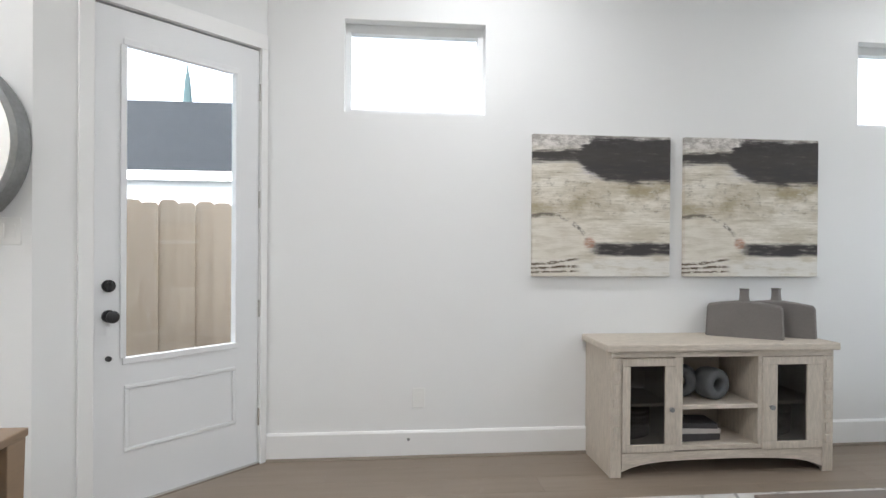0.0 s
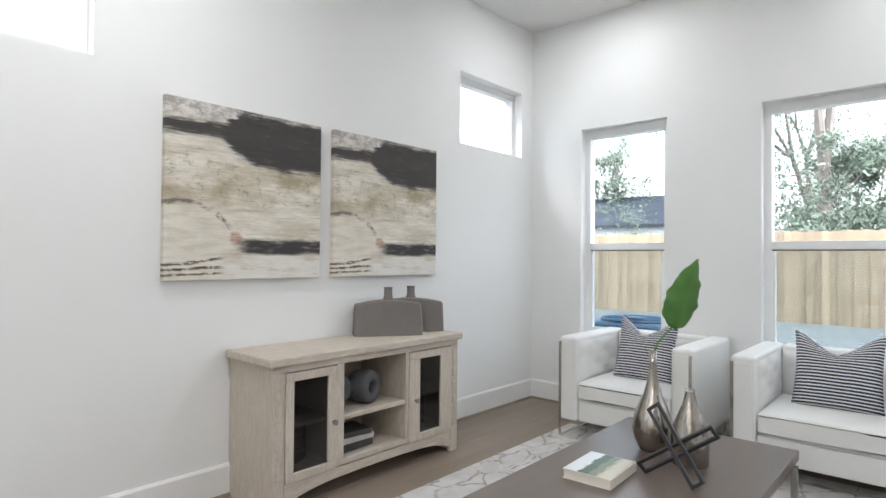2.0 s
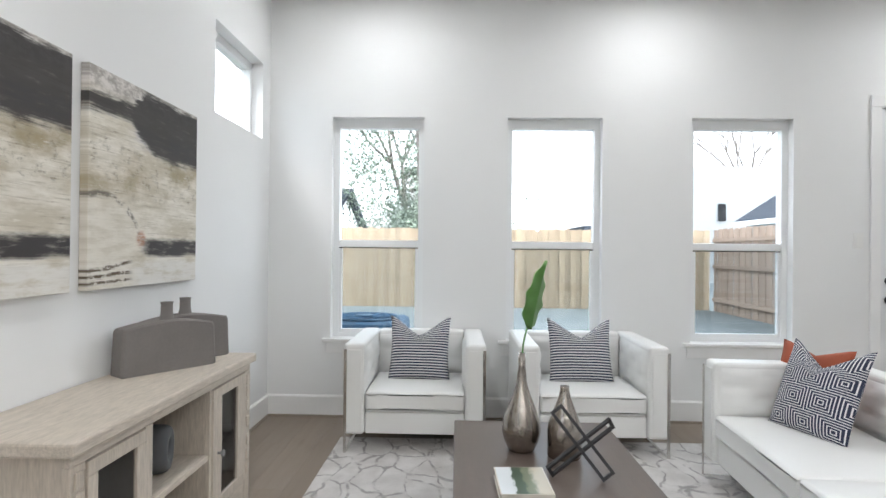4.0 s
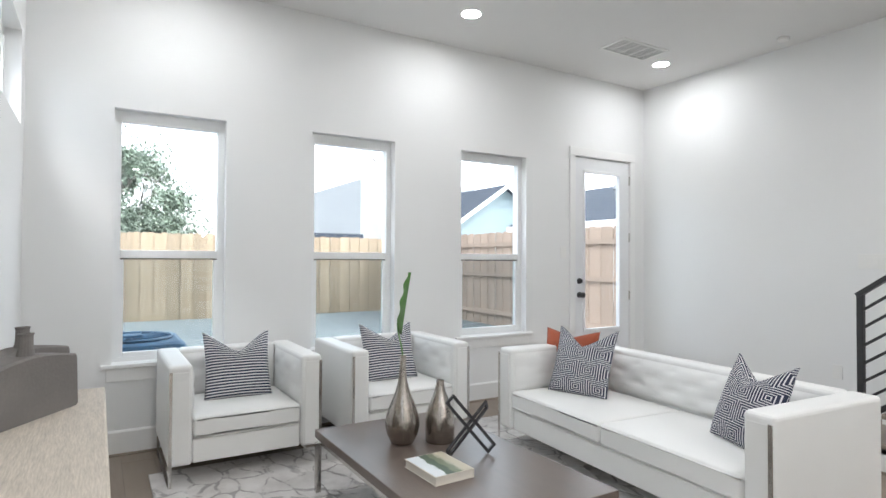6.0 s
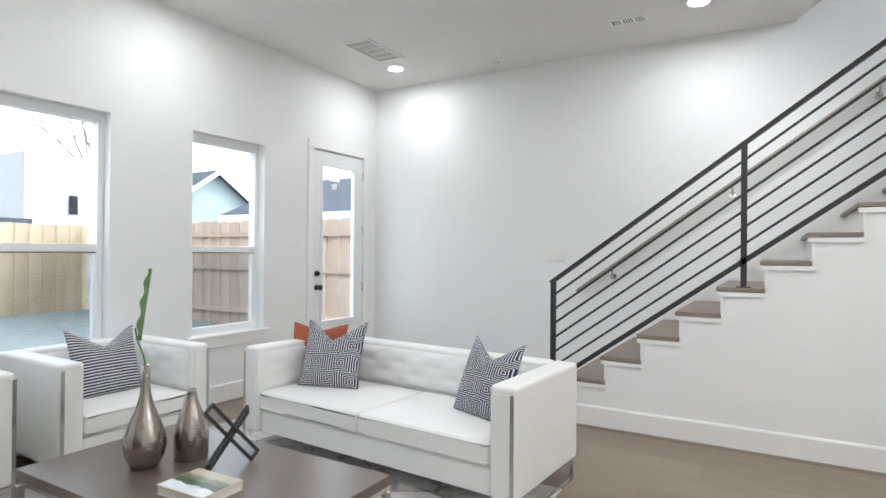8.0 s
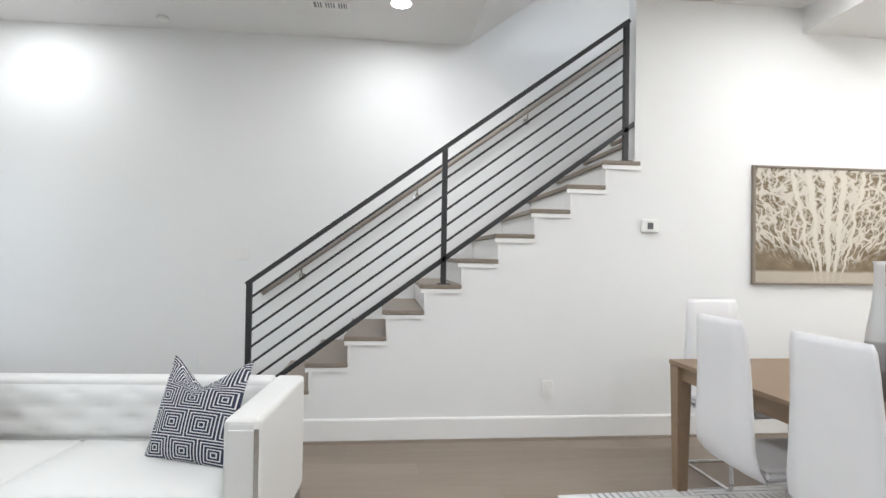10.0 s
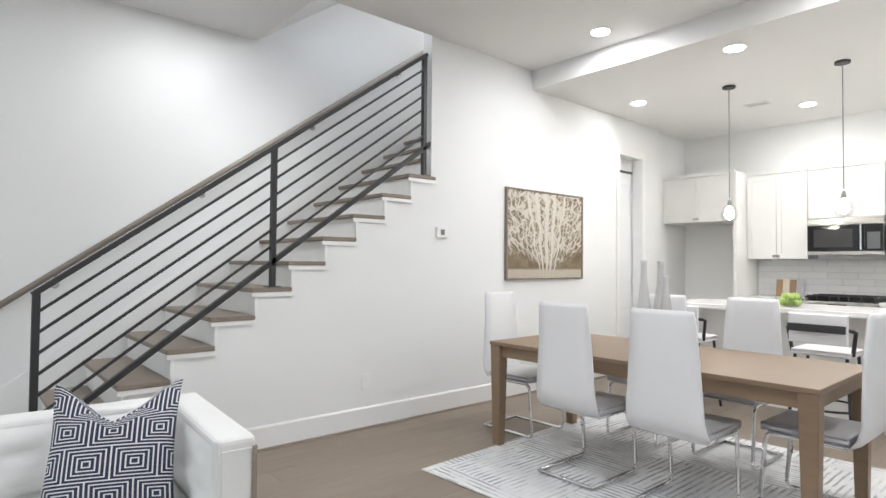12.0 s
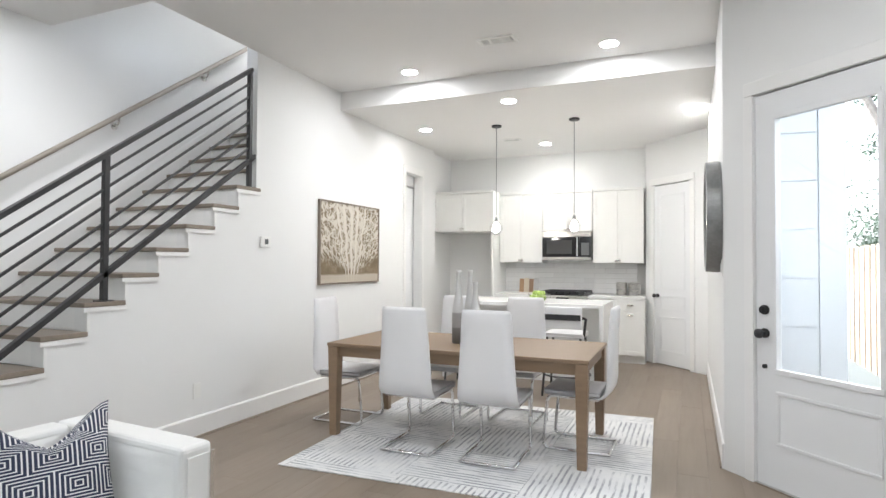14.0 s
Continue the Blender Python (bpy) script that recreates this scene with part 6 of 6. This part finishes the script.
def house(name, label, x0, x1, y0, y1, eave, ridge, along_x, walls, roof=SLATE, over=0.35, windows=(), laps=True):
    """A gabled house; windows: (face, u0, u1, z0, z1) with the face named by its outward axis."""
    th = thing(name, label, "house")
    zb = -0.19
    bm = box(x0, x1, y0, y1, zb, eave)
    part("wall", bm, walls, th)
    cx, cy = (x0 + x1) / 2, (y0 + y1) / 2
    gb, rf = bmesh.new(), bmesh.new()
    if along_x:
        for x in (x0, x1):
            gb.faces.new([gb.verts.new(p) for p in ((x, y0, eave), (x, y1, eave), (x, cy, ridge))])
        k = (ridge - eave) / (cy - y0)
        e = eave - k * over
        prof = [(y0 - over, e), (cy, ridge), (y1 + over, e), (y1 + over, e + 0.12), (cy, ridge + 0.14), (y0 - over, e + 0.12)]
        r = [[rf.verts.new((x, a, b)) for a, b in prof] for x in (x0 - over, x1 + over)]
    else:
        for y in (y0, y1):
            gb.faces.new([gb.verts.new(p) for p in ((x0, y, eave), (x1, y, eave), (cx, y, ridge))])
        k = (ridge - eave) / (cx - x0)
        e = eave - k * over
        prof = [(x0 - over, e), (cx, ridge), (x1 + over, e), (x1 + over, e + 0.12), (cx, ridge + 0.14), (x0 - over, e + 0.12)]
        r = [[rf.verts.new((a, y, b)) for a, b in prof] for y in (y0 - over, y1 + over)]
    for j in range(6):
        rf.faces.new((r[0][j], r[0][(j + 1) % 6], r[1][(j + 1) % 6], r[1][j]))
    for q in r:
        rf.faces.new(q[:3] + q[3:])
    part("gable", gb, walls, th)
    part("roof", rf, roof, th, "blue-grey shingle roof")
    if along_x:
        part("fascia", boxes((x0 - over, x1 + over, y0 - over - 0.03, y0 - over - 0.002, e - 0.1, e + 0.1), (x0 - over, x1 + over, y1 + over + 0.002, y1 + over + 0.03, e - 0.1, e + 0.1)), TRIM, th, "white fascia board")
        for x in (x0 - over - 0.03, ):
            part("rake_board", bar((x, y0 - over, e + 0.02), (x, cy, ridge + 0.04), 0.05, 0.17), TRIM, th)
            part("rake_board", bar((x, y1 + over, e + 0.02), (x, cy, ridge + 0.04), 0.05, 0.17), TRIM, th)
    if laps:
        z = zb + 0.2
        while z < ridge - 0.2:
            if z > eave:
                hw = (ridge - z) / (ridge - eave) * ((y1 - y0) if along_x else (x1 - x0)) / 2
            else:
                hw = ((y1 - y0) if along_x else (x1 - x0)) / 2
            if along_x:
                part("lap_shadow_board", boxes((x0 - 0.022, x0 - 0.002, cy - hw, cy + hw, z, z + 0.16)), walls, th)
            if z < eave and along_x:
                part("lap_board", boxes((x0, x1, y0 - 0.022, y0 - 0.002, z, z + 0.16)), walls, th)
            z += 0.19
    for u0, u1, z0, z1, trim in windows:
        wd = part("window", boxes((u0, u1, y0 - 0.05, y0 - 0.024, z0, z1)), DARKGL, th)
        part("window_frame", boxes((u0 - 0.1, u1 + 0.1, y0 - 0.06, y0 - 0.03, z1 + 0.002, z1 + 0.1), (u0 - 0.1, u0 - 0.002, y0 - 0.06, y0 - 0.03, z0, z1), (u1 + 0.002, u1 + 0.1, y0 - 0.06, y0 - 0.03, z0, z1)), trim, wd)
    return th


hn = house("neighbour_house", "white-sided house with a dark slate-blue roof", -10.5, -1.3, 13.0, 20.5, 2.95, 5.15, True, SIDING, SLATE2, windows=((-4.95, -4.0, 0.9, 2.05, SALMON), (-2.6, -1.7, 0.9, 2.05, SALMON)))
part("turbine_vent", lathe([(0.10, 4.6), (0.10, 4.95), (0.17, 5.0), (0.19, 5.1), (0.12, 5.22)], 14), GALV, hn, m=Matrix.Translation((-2.9, 15.6, -0.2)))
sp = thing("church_steeple", "distant slender green copper church steeple", "steeple")
st = lathe([(1.1, -2.3), (1.1, 10.0), (0.80, 10.1), (0.70, 13.2), (0.52, 13.4), (0.26, 16.2), (0.10, 17.0), (0.06, 17.6)], 8)
st.transform(Matrix.Translation((-19.6, 60, 1.9)))
part("spire", st, mat("copper_patina", (0.045, 0.075, 0.08), 0.8), sp)
house("gabled_house", "teal lap-sided gabled house with white rake boards", 22.0, 25.5, -16.1, -10.4, 2.85, 4.72, True, TEAL)
hs = house("neighbour_house", "white-sided house with a long blue-grey roof", 7.0, 19.5, -20.5, -12.2, 2.75, 4.45, True, SIDING, laps=False)
part("fascia_board", boxes((6.7, 19.8, -11.80, -11.76, 2.38, 2.66)), TRIM, hs)
part("roof_vent", lathe([(0.12, 4.2), (0.12, 4.75), (0.19, 4.8), (0.16, 5.0)], 12), GALV, hs, m=Matrix.Translation((16.2, -14.6, -0.65)))
house("neighbour_house", "grey bungalow with a blue-grey shingle roof", 20.0, 27.0, 6.9, 17.0, 2.45, 3.70, False, SIDING, laps=False)
wb = thing("white_building", "plain pale grey two-storey building", "building")
part("wall", boxes((30.0, 40.0, -17.0, -9.3, -0.19, 5.8)), RENDERED, wb)
wd = part("window", boxes((29.96, 29.995, -11.6, -11.2, 3.0, 3.9)), DARKGL, wb)
sh = thing("low_shed", "low shed with a dark flat roof behind the fence", "shed")
part("wall", boxes((19.6, 22.0, -4.75, -2.2, -0.19, 1.99)), SIDING, sh)
part("roof", boxes((19.4, 22.2, -4.95, -2.0, 1.991, 2.20)), SLATE, sh)
# added solid shape that imitates a blue reflection low in the pane
ac = thing("air_conditioner", "blue-grey air conditioner shape standing for a reflection in the window", "air conditioner", pose(5.35, 3.05, -0.19))
part("cabinet", box(-0.38, 0.38, -0.38, 0.38, 0.0, 0.86, bevel=0.06), PANEBLUE, ac)
part("fan_guard", tube([(0.30 * math.cos(math.radians(a)), 0.30 * math.sin(math.radians(a)), 0.872) for a in range(0, 360, 12)], 0.012, 6, True), PANEBLUE, ac)
for a in range(0, 180, 20):
    c, s = math.cos(math.radians(a)), math.sin(math.radians(a))
    part("guard_wire", rod((-0.3 * c, -0.3 * s, 0.872), (0.3 * c, 0.3 * s, 0.872), 0.006, 6), PANEBLUE, ac)
part("hub", disc(0, 0, 0.88, 0.09, 0.02), PANEBLUE, ac)


def tree(name, label, x, y, height, leafy, seed, spread=0.42):
    rnd = random.Random(seed)
    th = thing(name, label, "tree", pose(x, y, -0.19))
    bm = bmesh.new()
    tips = []

    def limb(p, d, length, r, depth):
        q = p + d * length
        own = bmesh.new()
        bmesh.ops.create_cone(own, cap_ends=False, segments=7 if depth < 2 else 4, radius1=r, radius2=r * 0.68, depth=length)
        own.transform(Matrix.Translation((p + q) / 2) @ d.to_track_quat("Z", "Y").to_matrix().to_4x4())
        me = bpy.data.meshes.new("t")
        own.to_mesh(me), own.free()
        bm.from_mesh(me)
        bpy.data.meshes.remove(me)
        if depth >= 5:
            tips.append(q)
            return
        if depth >= 3:
            tips.append(q)
        for _ in range(3 if depth in (1, 2, 3) else 2):
            nd = (d + Vector((rnd.uniform(-1, 1), rnd.uniform(-1, 1), rnd.uniform(-0.35, 0.6))) * (spread + 0.10 * depth)).normalized()
            limb(q, nd, length * rnd.uniform(0.62, 0.82), r * 0.62, depth + 1)

    limb(Vector((0, 0, 0)), Vector((0.03, 0.02, 1)).normalized(), height * 0.30, height * 0.018, 0)
    part("trunk", bm, BARK, th)
    if leafy:
        cr = bmesh.new()
        low, span = height * 0.22, height * 0.78
        clumps = [Vector((rnd.gauss(0, height * 0.17), rnd.gauss(0, height * 0.17), low + span * rnd.random() ** 1.3)) for _ in range(70)]
        for c0_ in clumps:
            rad = height * rnd.uniform(0.06, 0.13) * (1.15 - 0.6 * (c0_.z - low) / span)
            for _ in range(leafy * 34):
                c = c0_ + Vector((rnd.gauss(0, rad * 0.6), rnd.gauss(0, rad * 0.6), rnd.gauss(0, rad * 0.5)))
                u = Vector((rnd.uniform(-1, 1), rnd.uniform(-1, 1), rnd.uniform(-1, 1))).normalized()
                v = u.orthogonal().normalized()
                s = rnd.uniform(0.035, 0.085)
                cr.faces.new([cr.verts.new(c + k) for k in (u * s, v * s * 0.5, -u * s, -v * s * 0.5)])
        part("crown", cr, FOLIAGE, th, "dense dark green leaves")
    return th


tree("bare_tree", "tall leafless winter tree behind the fence", 18.2, 3.3, 12.5, 0, 3)
tree("evergreen_tree", "broad dark evergreen tree behind the fence", 18.6, 2.35, 4.7, 8, 8, 0.62)
tree("evergreen_tree", "tall dark evergreen tree behind the fence", 21.5, 4.1, 9.5, 8, 19, 0.55)
tree("evergreen_tree", "broad dark evergreen tree behind the fence", 23.5, 12.0, 6.5, 7, 12, 0.5)
tree("bare_tree", "tall leafless winter tree behind the fence", 26.0, 8.9, 12.0, 0, 21)
tree("bare_tree", "tall leafless winter tree behind the fence", 34.0, -15.0, 11.0, 0, 5)
tree("evergreen_tree", "dark evergreen tree beyond the side fence", -16.0, 9.0, 6.5, 8, 15, 0.5)
tree("bare_tree", "tall leafless winter tree beyond the side fence", -13.0, 7.2, 12.0, 0, 31)

# ---- backsplash tiles ----
bs = setting("backsplash", boxes((BACK_X + 0.001, BACK_X + 0.006, -0.03, PAN_Y - 0.002, 0.916, 1.369)), GROUT, "white glazed running-bond tile backsplash", "backsplash")
tl = boxes((0, 0.008, 0.0015, 0.3035, 0.0015, 0.0735), bevel=0.0015)
tm_ = bpy.data.meshes.new("tile")
tl.to_mesh(tm_), tl.free()
tm_.materials.append(TILE)
half = boxes((0, 0.008, 0.0015, 0.1505, 0.0015, 0.0735), bevel=0.0015)
hm_ = bpy.data.meshes.new("tile")
half.to_mesh(hm_), half.free()
hm_.materials.append(TILE)
for r in range(6):
    y = -0.03
    if r % 2:
        ob = new("tile", hm_)
        ob.parent, ob.matrix_basis = bs, Matrix.Translation((BACK_X + 0.0062, y, 0.917 + 0.075 * r))
        y += 0.152
    while y + 0.305 < PAN_Y:
        ob = new("tile", tm_)
        ob.parent, ob.matrix_basis = bs, Matrix.Translation((BACK_X + 0.0062, y, 0.917 + 0.075 * r))
        y += 0.305
    if PAN_Y - 0.002 - y > 0.155:
        ob = new("tile", hm_)
        ob.parent, ob.matrix_basis = bs, Matrix.Translation((BACK_X + 0.0062, y, 0.917 + 0.075 * r))

# ---- floor planks ----
PL, PW = 1.9, 0.19
plank_meshes = {}


def plank(x0, x1, y):
    """One oak board of the floor, eased along its edges; boards of one length share a mesh."""
    key = round(x1 - x0, 3)
    if key not in plank_meshes:
        b = box(0.0003, key - 0.0003, 0.0003, PW - 0.0003, -0.0135, 0.0, bevel=0.0008, seg=1)
        me = bpy.data.meshes.new("plank")
        b.to_mesh(me), b.free()
        me.materials.append(FLOORM)
        plank_meshes[key] = me
    ob = new("plank", plank_meshes[key])
    ob.parent, ob.matrix_basis = floor_ob, Matrix.Translation((x0, y, 0))


row = 0
y = SOUTH_Y - T
while y + PW <= ART_Y + T + 0.001:
    x = BACK_X - T - (row * 0.618 % 1.0) * PL
    while x < WIN_X + T - 0.05:
        a, b = max(x, BACK_X - T), min(x + PL, WIN_X + T)
        if b - a > 0.06:
            plank(a, b, y)
        x += PL
    y += PW
    row += 1
